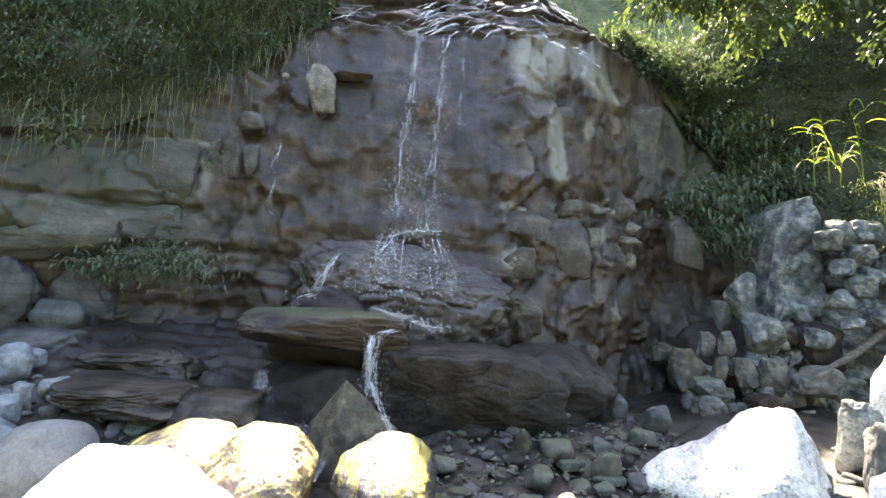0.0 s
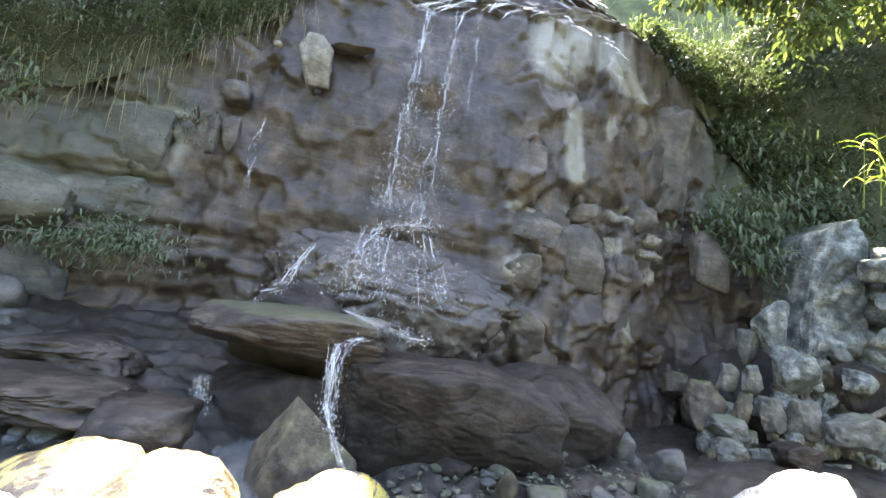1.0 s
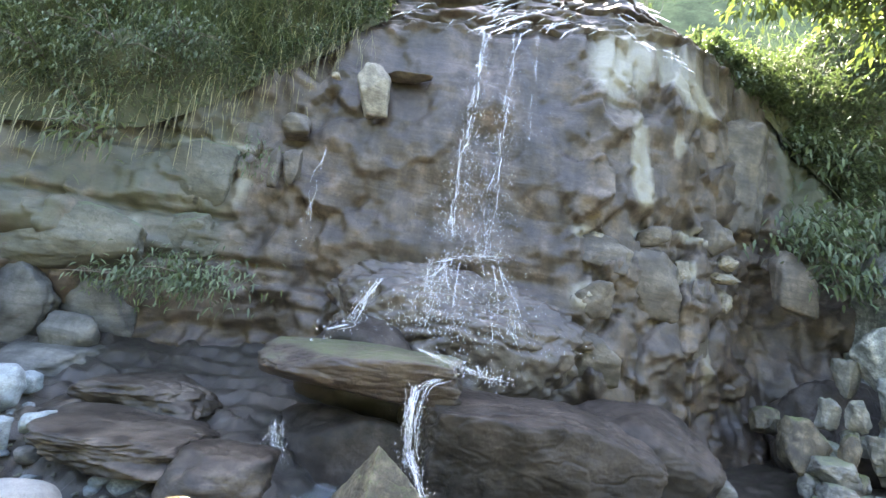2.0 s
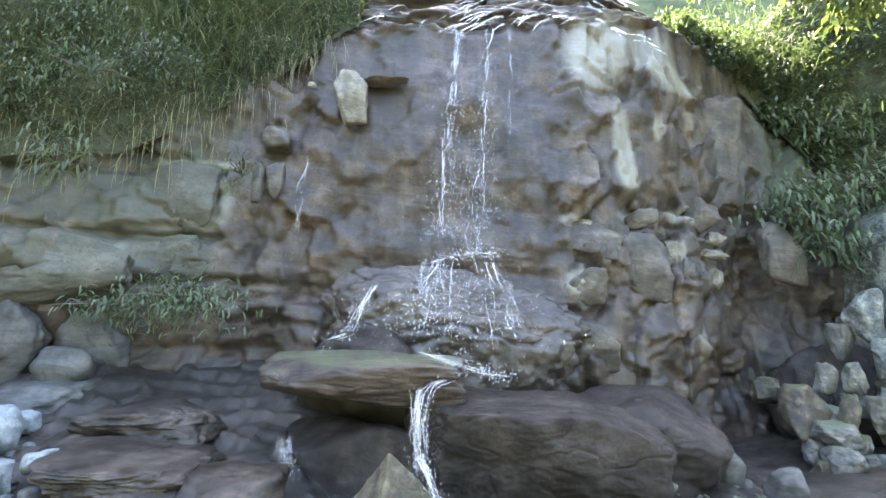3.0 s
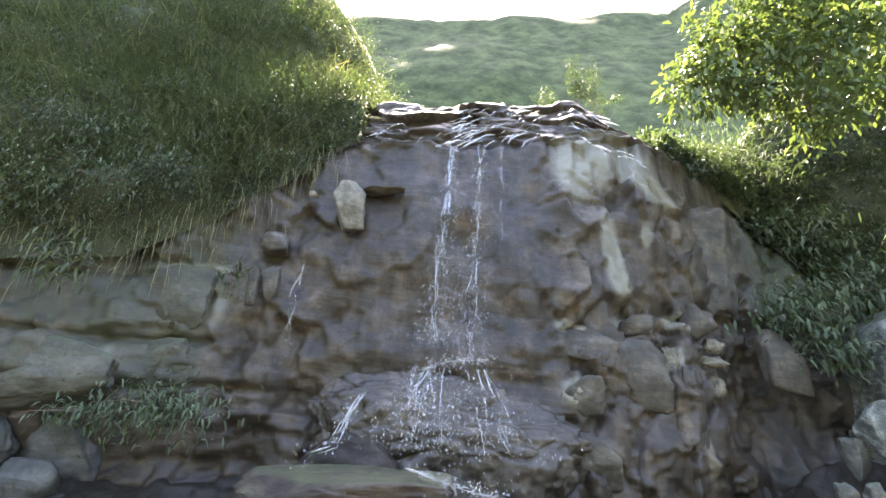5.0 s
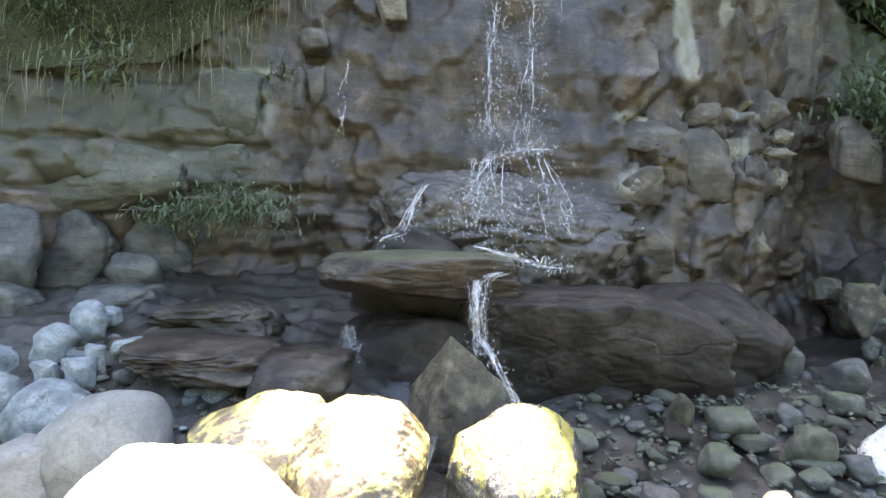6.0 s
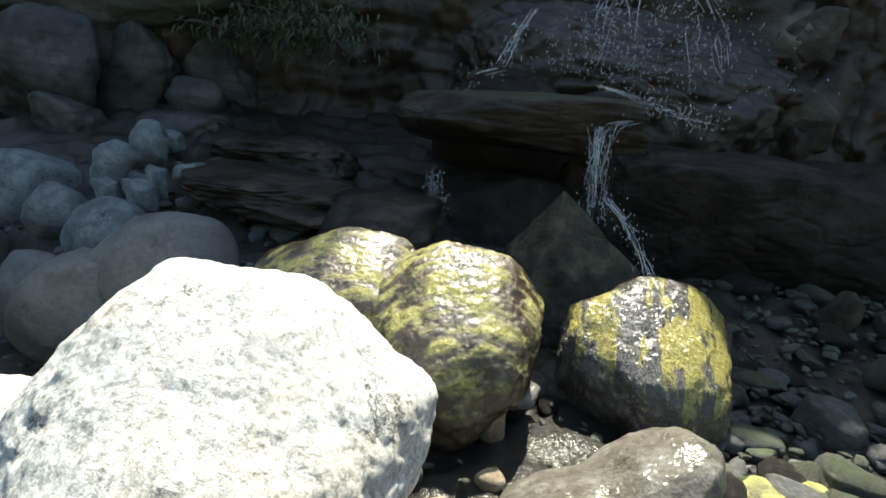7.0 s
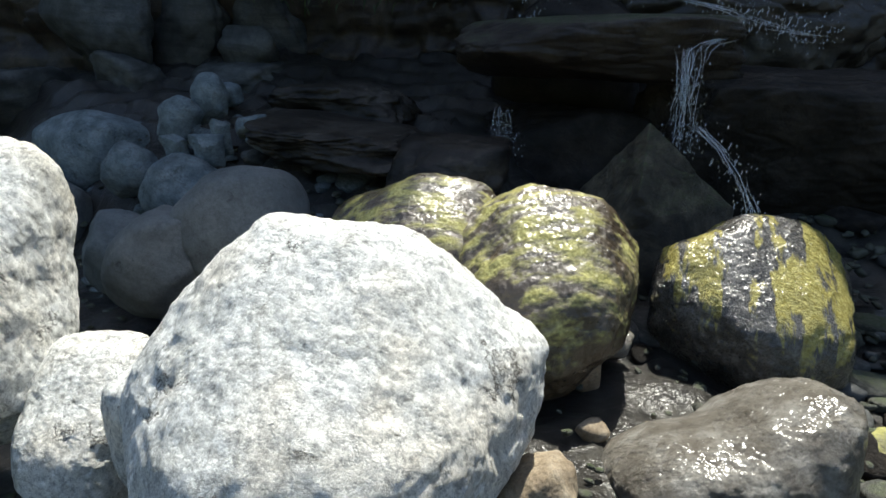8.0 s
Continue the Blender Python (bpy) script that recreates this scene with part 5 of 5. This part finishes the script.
def tree(name, base, crowns, leaves, leaf, mat, seed, label, thick=0.14, group=""):
    """A trunk, limbs to each part of the crown, and a crown of separate leaves in uneven clumps."""
    rng = np.random.default_rng(seed)
    thing = empty(name, base, label, "tree", group)
    b = Vector(base)
    centre = sum((Vector(c[:3]) for c in crowns), Vector()) / len(crowns) - b
    fork = centre * 0.45 + Vector((rng.normal() * 0.15, rng.normal() * 0.15, 0))
    tube("trunk", [(0, 0, -0.3), tuple(fork * 0.5 + Vector((0.08, 0, 0))), tuple(fork), tuple(centre)], (thick, thick * 0.8, thick * 0.6, thick * 0.2), BARK, thing, 9)
    roots, ways = [], []
    for x, y, z, r in crowns:
        c = Vector((x, y, z)) - b
        mid = (fork + c) / 2 + Vector((rng.normal() * 0.15, rng.normal() * 0.15, 0.1))
        tube("limb", [tuple(fork), tuple(mid), tuple(c)], (thick * 0.4, thick * 0.25, thick * 0.06), BARK, thing, 6)
        k = int(leaves * r * r)
        twigs = rng.normal(size=(max(6, k // 14), 3))
        twigs = twigs / np.linalg.norm(twigs, axis=1)[:, None] * r * rng.uniform(0.35, 1.08, (len(twigs), 1))
        which = rng.integers(0, len(twigs), k)
        p = twigs[which] + rng.normal(size=(k, 3)) * 0.13 * (0.6 + r * 0.35)
        roots.append(p + np.array(c))
        ways.append(p * 0.6 / r + rng.normal(size=(k, 3)) * 0.6 + (0, 0, -0.25))
    roots, ways = np.vstack(roots), np.vstack(ways)
    n = len(roots)
    leaves_object("crown", roots, ways, rng.uniform(0.7, 1.3, n) * leaf, rng.uniform(0.8, 1.2, n) * leaf * 0.45, rng.uniform(0.2, 1.4, n), mat, 2, seed, 0.22, thing)
    return thing


tree("broadleaf_tree", (8.4, 12.6, 9.5), ((4.21, 9.31, 7.88, 0.65), (4.73, 9.23, 8.74, 0.82), (5.42, 9.14, 7.88, 0.77), (5.85, 9.23, 9.51, 0.95), (6.54, 8.97, 8.48, 0.95), (8.30, 10.40, 11.80, 1.20), (8.90, 10.00, 10.20, 1.10), (9.40, 10.20, 13.20, 1.30), (5.93, 8.88, 7.10, 0.60), (10.40, 9.80, 11.50, 1.20), (8.20, 9.70, 8.30, 0.80)), 1500, 0.19, TREELEAF, 251, "sunlit broad-leaved tree leaning over the fall")
# darker leaf colour stands in for the shade on this second tree
tree("broadleaf_tree", (12.0, 11.5, 9.0), ((10.2, 9.6, 9.0, 1.1), (11.4, 9.5, 10.5, 1.3), (12.5, 9.2, 9.2, 1.3), (9.6, 9.4, 7.4, 0.9), (11.0, 9.0, 7.6, 1.1), (12.5, 9, 12.2, 1.5)), 1100, 0.17, BUSH, 252, "tree on the overgrown hillside with leaves coloured dark for shade")
for n, (x, z, s) in enumerate(((-12.4, 14.4, 1.0), (-11.2, 14.7, 0.9), (-8.6, 14.7, 0.6), (-7.0, 14.8, 0.6), (-5.7, 14.5, 0.7), (-4.7, 13.4, 0.6), (-13.8, 13.3, 0.8), (-10.2, 14.0, 0.6))):
    y = float(high_left(np.array([x]))[0][0])
    r = np.random.default_rng(260 + n)
    tree("hill_tree", (x, y, z - 0.8), tuple((x + r.normal() * 0.6 * s, y + r.normal() * 0.3, z + r.uniform(-0.3, 0.9) * s, r.uniform(0.4, 0.65) * s) for _ in range(6)), 1300, 0.13, BUSH, 270 + n, "small dense tree on the hill crest", 0.07, "trees on the hill crest")
for n, (x, y, z, s) in enumerate(((5.8, 24.5, 20.0, 1.1), (7.0, 24.4, 19.6, 1.2), (4.2, 25, 18.6, 1.0))):
    r = np.random.default_rng(290 + n)
    tree("ridge_tree", (x, y, z - 5.0), tuple((x + r.normal() * 0.6 * s, y + r.normal() * 0.3, z + r.uniform(-0.8, 0.9) * s, r.uniform(0.35, 0.6) * s) for _ in range(6)), 700, 0.13, BUSH, 300 + n, "thin dark tree behind the top of the fall", 0.06, "trees behind the fall")


def cane(name, at, height, seed, label, n_leaves=9, lean=(0.1, -0.1), mat=None):
    """A reed stalk with long arching leaves."""
    rng = np.random.default_rng(seed)
    thing = empty(name, at, label, "reed", "tall reeds")
    pts = [(lean[0] * height * t * t, lean[1] * height * t * t, height * t) for t in (0, 0.35, 0.7, 1.0)]
    tube("stalk", pts, (0.014, 0.011, 0.008, 0.003), mat or CANE, thing, 6)
    t = rng.uniform(0.25, 0.98, n_leaves)
    roots = np.stack([lean[0] * height * t * t, lean[1] * height * t * t, height * t], 1)
    ang = rng.uniform(0, 2 * math.pi, n_leaves)
    ways = np.stack([np.cos(ang), np.sin(ang) * 0.7, np.full(n_leaves, 1.1)], 1)
    leaves_object("foliage", roots, ways, rng.uniform(0.45, 0.8, n_leaves) * min(1.0, height), rng.uniform(0.025, 0.045, n_leaves), rng.uniform(1.6, 3.2, n_leaves), mat or CANE, 6, seed, 0.0, thing)
    return thing


for n, (x, z, h) in enumerate(((-6.6, 13.4, 1.5), (-6.3, 13.2, 1.9), (-6.0, 13.2, 1.4), (-7.4, 12.6, 1.2), (-8.6, 12.2, 1.2), (-9.2, 12.4, 1.3), (-10.3, 12.3, 1.1), (-5.2, 12.0, 1.0), (-4.6, 10.6, 1.0), (-6.9, 11.3, 1.1))):
    j = int(np.argmin(np.abs(HL[0, :, 0] - x)))
    i = int(np.argmin(np.abs(HL[:60, j, 2] - z)))
    cane("reed", tuple(HL[i, j] - (0, 0, 0.05)), h * 1.15, 310 + n, "tall green reed with arching leaves")

# ---- growth on the right bank ----
for n, (x, y, z, h, lx) in enumerate(((7.24, 9.26, 3.95, 1.14, -0.12), (7.48, 9.2, 4.01, 1.32, -0.2), (8.26, 9.32, 4.13, 1.44, -0.25), (8.5, 9.08, 4.19, 1.56, 0), (7.9, 9.44, 4.01, 0.96, 0.1), (8.8, 8.96, 3.77, 1.2, -0.1))):
    cane("reed", (x, y, z), h, 330 + n, "bright green reed on top of the bank", 8, (lx, -0.1))
for n, (x, y, z, sx, sz, cnt, leaf) in enumerate(((8.3, 8.9, 3.5, 0.5, 0.42, 200, 0.09), (8.5, 8.6, 2.81, 0.55, 0.55, 220, 0.09), (8.74, 8.48, 1.97, 0.72, 0.6, 240, 0.1), (7.95, 9.1, 3.9, 0.4, 0.2, 120, 0.08), (8.98, 8.6, 3.53, 0.72, 0.6, 320, 0.12), (8.38, 8.36, 1.13, 0.6, 0.48, 160, 0.1))):
    shrub("bank_plant", (x, y, z), (sx, 0.35, sz), cnt, leaf, CANE if n < 4 else SHADELEAF, 340 + n, "small-leaved green plants growing over the bank", "plants on the bank")
rng = np.random.default_rng(351)
pick = np.c_[8.32 + rng.normal(size=420) * 0.16, 8.72 + rng.normal(size=420) * 0.12, 3.95 + rng.normal(size=420) * 0.1]
ob = leaves_object("hanging_grass", pick, np.c_[rng.normal(size=420) * 0.35, -np.ones(420) * 0.7, 0.4 + rng.normal(size=420) * 0.2], rng.uniform(0.5, 1.1, 420), rng.uniform(0.012, 0.02, 420), rng.uniform(2.5, 5, 420), STRAW, 6, 352)
tagged(ob, "long pale grass tuft hanging down the bank", "grass", kind="stuff")
log = tube("dead_branch", ((6.04, 8.24, 0.43), (6.58, 8.3, 0.62), (7.12, 8.36, 0.89), (7.66, 8.42, 1.25), (8.02, 8.48, 1.43)), (0.03, 0.045, 0.06, 0.07, 0.08), BARK, None, 9)
tagged(log, "dead grey branch lying across the bank rocks", "branch")
for n, (x, y, z, dx, dz) in enumerate(((5.81, 8.6, 0.83, 0.06, -0.72), (7.42, 8.6, 1.85, 0.3, -0.84), (7.6, 8.54, 1.49, -0.24, -0.72), (6.88, 7.52, 0.35, -0.36, -0.6))):
    r = tube("root", ((x, y, z), (x + dx * 0.4 + 0.05, y - 0.08, z + dz * 0.5), (x + dx, y - 0.05, z + dz)), (0.012, 0.009, 0.005), BARK, None, 5)
    tagged(r, "thin dry root hanging over the rocks", "root", "roots on the bank")

# ---- broken blocks on the bank ----
rng = np.random.default_rng(361)
for n, (x, y, z, s) in enumerate(((7.12, 8.9, 2.83, 0.24), (7.42, 8.96, 2.99, 0.264), (7.24, 8.72, 2.33, 0.204), (7.6, 8.78, 2.57, 0.24), (7.12, 8.6, 1.79, 0.18), (7.42, 8.6, 2.03, 0.204), (7.18, 8.48, 1.37, 0.168), (7.78, 8.72, 2.21, 0.24), (7.9, 8.96, 2.99, 0.288), (8.14, 8.72, 2.45, 0.24), (6.7, 8.6, 1.07, 0.192), (7.66, 8.36, 1.49, 0.204), (8.08, 8.3, 1.73, 0.24))):
    rock("boulder", (x, y, z), (s * rng.uniform(0.8, 1.3), s, s * rng.uniform(0.7, 1.1)), PILLAR, "broken blue-grey block on the sunlit bank", seed=370 + n, sub=5, p=16, rough=0.1, yaw=float(rng.uniform(0, 90)), tilt=float(rng.uniform(-20, 20)))

# ---- rubble fan below the pillar ----
rng = np.random.default_rng(381)
for n in range(64):
    u, h = rng.random(), rng.random()
    z = -0.25 + (0.35 + 1.45 * u) * h
    a = rng.uniform(0.07, 0.17)
    rock("boulder", (4.35 + 2.5 * u, 8.25 + 0.75 * h + 0.15 * u, z), (a * rng.uniform(0.8, 1.4), a, a * rng.uniform(0.7, 1.1)), (RUBBLE, PILLAR, MOSSY)[n % 3], ("angular dark block in the rubble fan", "pale blue-grey block in the rubble fan", "mossy broken block in the rubble fan")[n % 3], seed=700 + n, sub=4, p=30, rough=0.09, yaw=float(rng.uniform(0, 90)), tilt=float(rng.uniform(-25, 25)), deep=0.5 * a)

# ---- loose stones and gravel ----
SHAPES = []
for n in range(8):
    v, f = rock_shape(500 + n, 3, 9 + n, 0.07)
    SHAPES.append((v, f))
STONE_MATS = (GREYGREEN, GREYDARK, GREYGREEN, RUBBLE, DARKWET)


def loose_stones(count, box, size, seed, mats, label, flat_to=0.75, least=0.06):
    """Scattered stones; those under the least size are joined into one heap."""
    rng = np.random.default_rng(seed)
    made, heap_v, heap_f, at0 = {}, [], [], 0
    for n in range(count):
        x, y = rng.uniform(box[0], box[1]), rng.uniform(box[2], box[3])
        s = size[0] * (size[1] / size[0]) ** (rng.random() ** 1.8)
        k = (int(rng.integers(0, len(SHAPES))), int(rng.integers(0, len(mats))))
        v, f = SHAPES[k[0]]
        flat = rng.uniform(0.45, flat_to)
        m = Matrix.LocRotScale((x, y, float(ground_z(x, y)) + s * flat * 0.35), Euler((rng.normal() * 0.2, rng.normal() * 0.2, rng.uniform(0, 6.3))), (s * rng.uniform(0.8, 1.4), s, s * flat))
        if s < least:
            mm = np.array(m)
            heap_v.append(v @ mm[:3, :3].T + mm[:3, 3])
            heap_f.append(f + at0)
            at0 += len(v)
            continue
        if k not in made:
            tmp = mesh_object("stone", v, f, mats[k[1]])
            made[k] = tmp.data
            bpy.data.objects.remove(tmp)
        ob = new("stone", made[k])
        ob.matrix_basis = m
        tagged(ob, label, "stone", "loose stones in the stream bed")
    if heap_v:
        ob = mesh_object("small_stones", np.vstack(heap_v), np.vstack(heap_f), mats[0])
        tagged(ob, "many small " + label.replace("loose ", "").replace("small ", "").replace("stone", "stones"), "stones", kind="stuff")


loose_stones(220, (-0.1, 3.6, 3.7, 8.2), (0.04, 0.16), 511, STONE_MATS, "loose wet stone in the shaded stream bed")
loose_stones(150, (-5.6, -2.7, 4.4, 6.7), (0.03, 0.12), 512, (GREY, GREYDARK), "small loose grey stone in shade")
loose_stones(90, (-0.1, 2.4, 3.1, 4.8), (0.05, 0.13), 516, (GREYGREEN, DARKWET, GREYDARK), "dark greenish wet stone in the stream bed")
loose_stones(110, (-0.4, 0.9, 3.7, 5.3), (0.03, 0.09), 518, (GREYDARK, DARKWET, GREYGREEN), "small dark wet stone in the stream bed")
loose_stones(45, (-1.2, 0.5, 2.7, 4.2), (0.03, 0.08), 513, (BROWN, GREYWET, GREYDARK), "small brown stone between the boulders")
loose_stones(80, (-2.8, -0.7, 4.3, 6.3), (0.05, 0.15), 517, (BED, DARKWET, GREYDARK), "dark wet stone below the small falls")
loose_stones(40, (-4.5, -1.2, 5.2, 7.4), (0.04, 0.13), 514, (BED, DARKWET, GREYDARK), "dark wet stone in the shallow water")
loose_stones(24, (3.2, 5.2, 4.6, 6.4), (0.06, 0.2), 515, (RUBBLE, PILLAR, GREYDARK), "broken stone on the bank")
rng = np.random.default_rng(521)
gv, gf, n0 = [], [], 0
v0, f0 = rock_shape(531, 2, 9, 0.08)
for n in range(3200):
    left = n % 3 == 0
    x, y = (rng.uniform(-5.6, -1.0), rng.uniform(3.0, 7.0)) if left else (rng.uniform(-0.9, 3.6), rng.uniform(2.6, 8.2))
    s = rng.uniform(0.010, 0.034)
    turn = np.array(Euler((rng.normal() * 0.4, rng.normal() * 0.4, rng.uniform(0, 6.3))).to_matrix())
    gv.append((v0 * (s * rng.uniform(0.8, 1.5), s, s * 0.6)) @ turn.T + (x, y, float(ground_z(x, y)) + 0.012 + 0.03 * rng.random()))
    gf.append(f0 + n0)
    n0 += len(v0)
gravel = mesh_object("gravel", np.vstack(gv), np.vstack(gf), GREYGREEN)
tagged(gravel, "fine wet gravel between the stones", "gravel", kind="stuff")


# ---- falling and flowing water ----
def drops(bag, at, size):
    v, f = ball(1)
    base = sum(len(b[0]) for b in bag)
    bag.append((v * np.array((0.7, 0.7, 1.5)) * size + np.array(at), (f + base).tolist()))


def fall(name, path, spread_w, strands, thick, spray, seed, label, end_spread=1.0):
    """A thin fall: wavering strands that break into drops."""
    rng = np.random.default_rng(seed)
    thing = empty(name, path[0], label, "waterfall", "falls and cascades")
    p = np.array(path, float) - np.array(path[0])
    seg = np.r_[0, np.cumsum(np.linalg.norm(np.diff(p, axis=0), axis=1))]
    for s in range(strands):
        off = rng.normal() * spread_w * 0.5
        n = max(6, int(seg[-1] / 0.09))
        t = np.linspace(0, seg[-1], n)
        q = np.stack([np.interp(t, seg, p[:, k]) for k in range(3)], 1)
        wob = np.stack([vnoise(np.stack([t * 1.6 + 31 * s, t * 0 + k, t * 0], 1), seed + k) for k in range(3)], 1)
        wob2 = np.stack([vnoise(np.stack([t * 7 + 11 * s, t * 0 + k, t * 0], 1), seed + k) for k in range(3)], 1)
        q = q + (off * (0.6 + 0.5 * end_spread * (t / seg[-1])))[:, None] * (1, 0.2, 0) + wob * (0.06, 0.03, 0.01) + wob2 * (0.018, 0.012, 0)
        # strands break up lower down
        start = 0
        while start < n - 3:
            run = int(rng.integers(3, 8))
            piece = q[start : start + run]
            if len(piece) > 2:
                rad = thick * rng.uniform(0.4, 1.2) * np.sin(np.linspace(0.25, math.pi - 0.1, len(piece))) + thick * 0.12
                tube("strand", [tuple(v) for v in piece], list(rad), FALL, thing, 5)
            start += run + int(rng.integers(0, 3 + int(9 * start / n)))
    bag = []
    for _ in range(spray):
        t = rng.random() ** 0.6 * seg[-1]
        at = np.array([np.interp(t, seg, p[:, k]) for k in range(3)]) + rng.normal(size=3) * (spread_w * (0.5 + 0.9 * end_spread * t / seg[-1]), 0.06, 0.05)
        drops(bag, at, rng.uniform(0.002, 0.0065) * (1 + thick * 100))
    if bag:
        ob = mesh_object("spray", np.vstack([b[0] for b in bag]), [f for b in bag for f in b[1]], FALL, thing)
        ob["kind"] = "stuff"
    return thing


fall("waterfall", ((-0.42, 8.95, 6.4), (-0.50, 8.75, 5.4), (-0.58, 8.55, 4.0), (-0.62, 8.3, 2.75)), 0.10, 6, 0.007, 900, 401, "thin main waterfall breaking into drops", 1.6)
fall("waterfall", ((0.05, 8.95, 6.4), (-0.02, 8.75, 5.2), (-0.10, 8.5, 3.9), (-0.18, 8.2, 2.6)), 0.10, 5, 0.006, 800, 402, "second thin strand of the waterfall", 1.8)
fall("waterfall", ((0.4, 8.95, 6.4), (0.36, 8.7, 5.2), (0.3, 8.5, 4.4)), 0.2, 3, 0.003, 120, 403, "light drips beside the main fall", 1.5)
fall("waterfall", ((-2.66, 8.35, 4.0), (-2.72, 8.25, 3.4), (-2.75, 8.2, 2.5)), 0.03, 2, 0.007, 40, 404, "thin trickle down the dark cliff", 1.2)
fall("waterfall", ((-0.62, 7.42, 2.40), (-0.70, 7.15, 2.0), (-0.74, 7.0, 1.5)), 0.22, 10, 0.006, 700, 405, "broken cascade over the rounded rock bulge", 1.2)
fall("waterfall", ((-0.15, 7.42, 2.38), (-0.06, 7.15, 1.95), (-0.02, 7.0, 1.4)), 0.3, 7, 0.005, 700, 406, "broken cascade over the rounded rock bulge", 1.3)
fall("waterfall", ((-1.38, 7.3, 2.08), (-1.52, 7.2, 1.82), (-1.62, 7.1, 1.53)), 0.04, 6, 0.007, 120, 407, "short white spill onto a rock step", 1.2)
fall("waterfall", ((-1.62, 7.05, 1.5), (-1.85, 6.98, 1.42), (-1.98, 6.9, 1.2)), 0.08, 4, 0.008, 60, 408, "short white spill behind the table rock", 1.2)
fall("waterfall", ((-1.90, 6.05, 0.62), (-1.89, 5.98, 0.46), (-1.87, 5.9, 0.3)), 0.05, 7, 0.003, 120, 409, "small fall dropping into the shaded pool", 1.2)
fall("waterfall", ((-0.70, 6.18, 1.04), (-0.70, 6.03, 0.86), (-0.68, 5.97, 0.36)), 0.07, 16, 0.0035, 160, 410, "small clear fall spilling from the rock step", 0.6)
fall("waterfall", ((-0.45, 6.4, 1.1), (-0.62, 6.2, 1.06), (-0.66, 6.0, 0.8), (-0.65, 5.95, 0.36)), 0.06, 12, 0.003, 100, 411, "small clear fall spilling from the rock step", 0.6)
fall("waterfall", ((-0.66, 5.62, 0.60), (-0.56, 5.36, 0.52), (-0.44, 5.2, 0.38), (-0.36, 5.16, 0.2), (-0.3, 5.2, -0.05)), 0.04, 12, 0.0035, 140, 412, "white water running down the mossy boulder", 0.8)
fall("waterfall", ((-0.75, 6.5, 1.36), (-0.45, 6.42, 1.28), (-0.15, 6.5, 1.18), (0.18, 6.56, 1.12)), 0.06, 7, 0.003, 360, 413, "white water running over the rock step", 0.8)
fall("waterfall", ((-0.80, 7.60, 2.36), (-0.5, 7.46, 2.44), (-0.2, 7.42, 2.48), (0.1, 7.5, 2.5)), 0.07, 6, 0.003, 360, 414, "white water where the fall strikes the rock", 0.8)
rng = np.random.default_rng(431)
cascade = empty("cascade", (0.3, 9.3, 7.0), "bright sunlit water sliding over the top ledges", "cascade", "falls and cascades")
for n in range(110):
    x = rng.normal() * 0.8 + (0.0 if n % 3 else 1.4)
    z = rng.uniform(6.45, 8.0)
    y = float(cliff_base(x, 6.4)[0]) + (z - 6.4) * 0.62 - 0.16
    ln = rng.uniform(0.12, 0.5) * (-1 if x > 1.6 else 1)
    o = Vector(cascade.location)
    tube("strand", [tuple(Vector(p) - o) for p in ((x, y + 0.06, z + 0.08), (x - ln * 0.4, y - 0.02, z + 0.02), (x - ln * 0.8, y - 0.05, z - 0.08), (x - ln, y - 0.07, z - 0.14))], (0.003, rng.uniform(0.006, 0.016), rng.uniform(0.005, 0.012), 0.002), FALL, cascade, 5)
px_, py_ = np.meshgrid(np.arange(-0.9, 3.0, 0.05), np.arange(5.3, 8.4, 0.05))
pp = np.stack([px_.ravel(), py_.ravel(), py_.ravel() * 0], 1)
pool = sheet("water_pool", np.stack([px_, py_, (-0.395 + 0.006 * fbm(pp, 0.35, 3, 451)).reshape(px_.shape)], -1), STREAM, "shallow clear stream water between the stones", "water")
px_, py_ = np.meshgrid(np.arange(-2.8, -0.9, 0.05), np.arange(4.7, 7.0, 0.05))
pp = np.stack([px_.ravel(), py_.ravel(), py_.ravel() * 0], 1)
sheet("water_shallows", np.stack([px_, py_, (-0.10 + 0.012 * fbm(pp, 0.3, 3, 453)).reshape(px_.shape)], -1), STREAM, "rippled dark water over bedrock", "water")
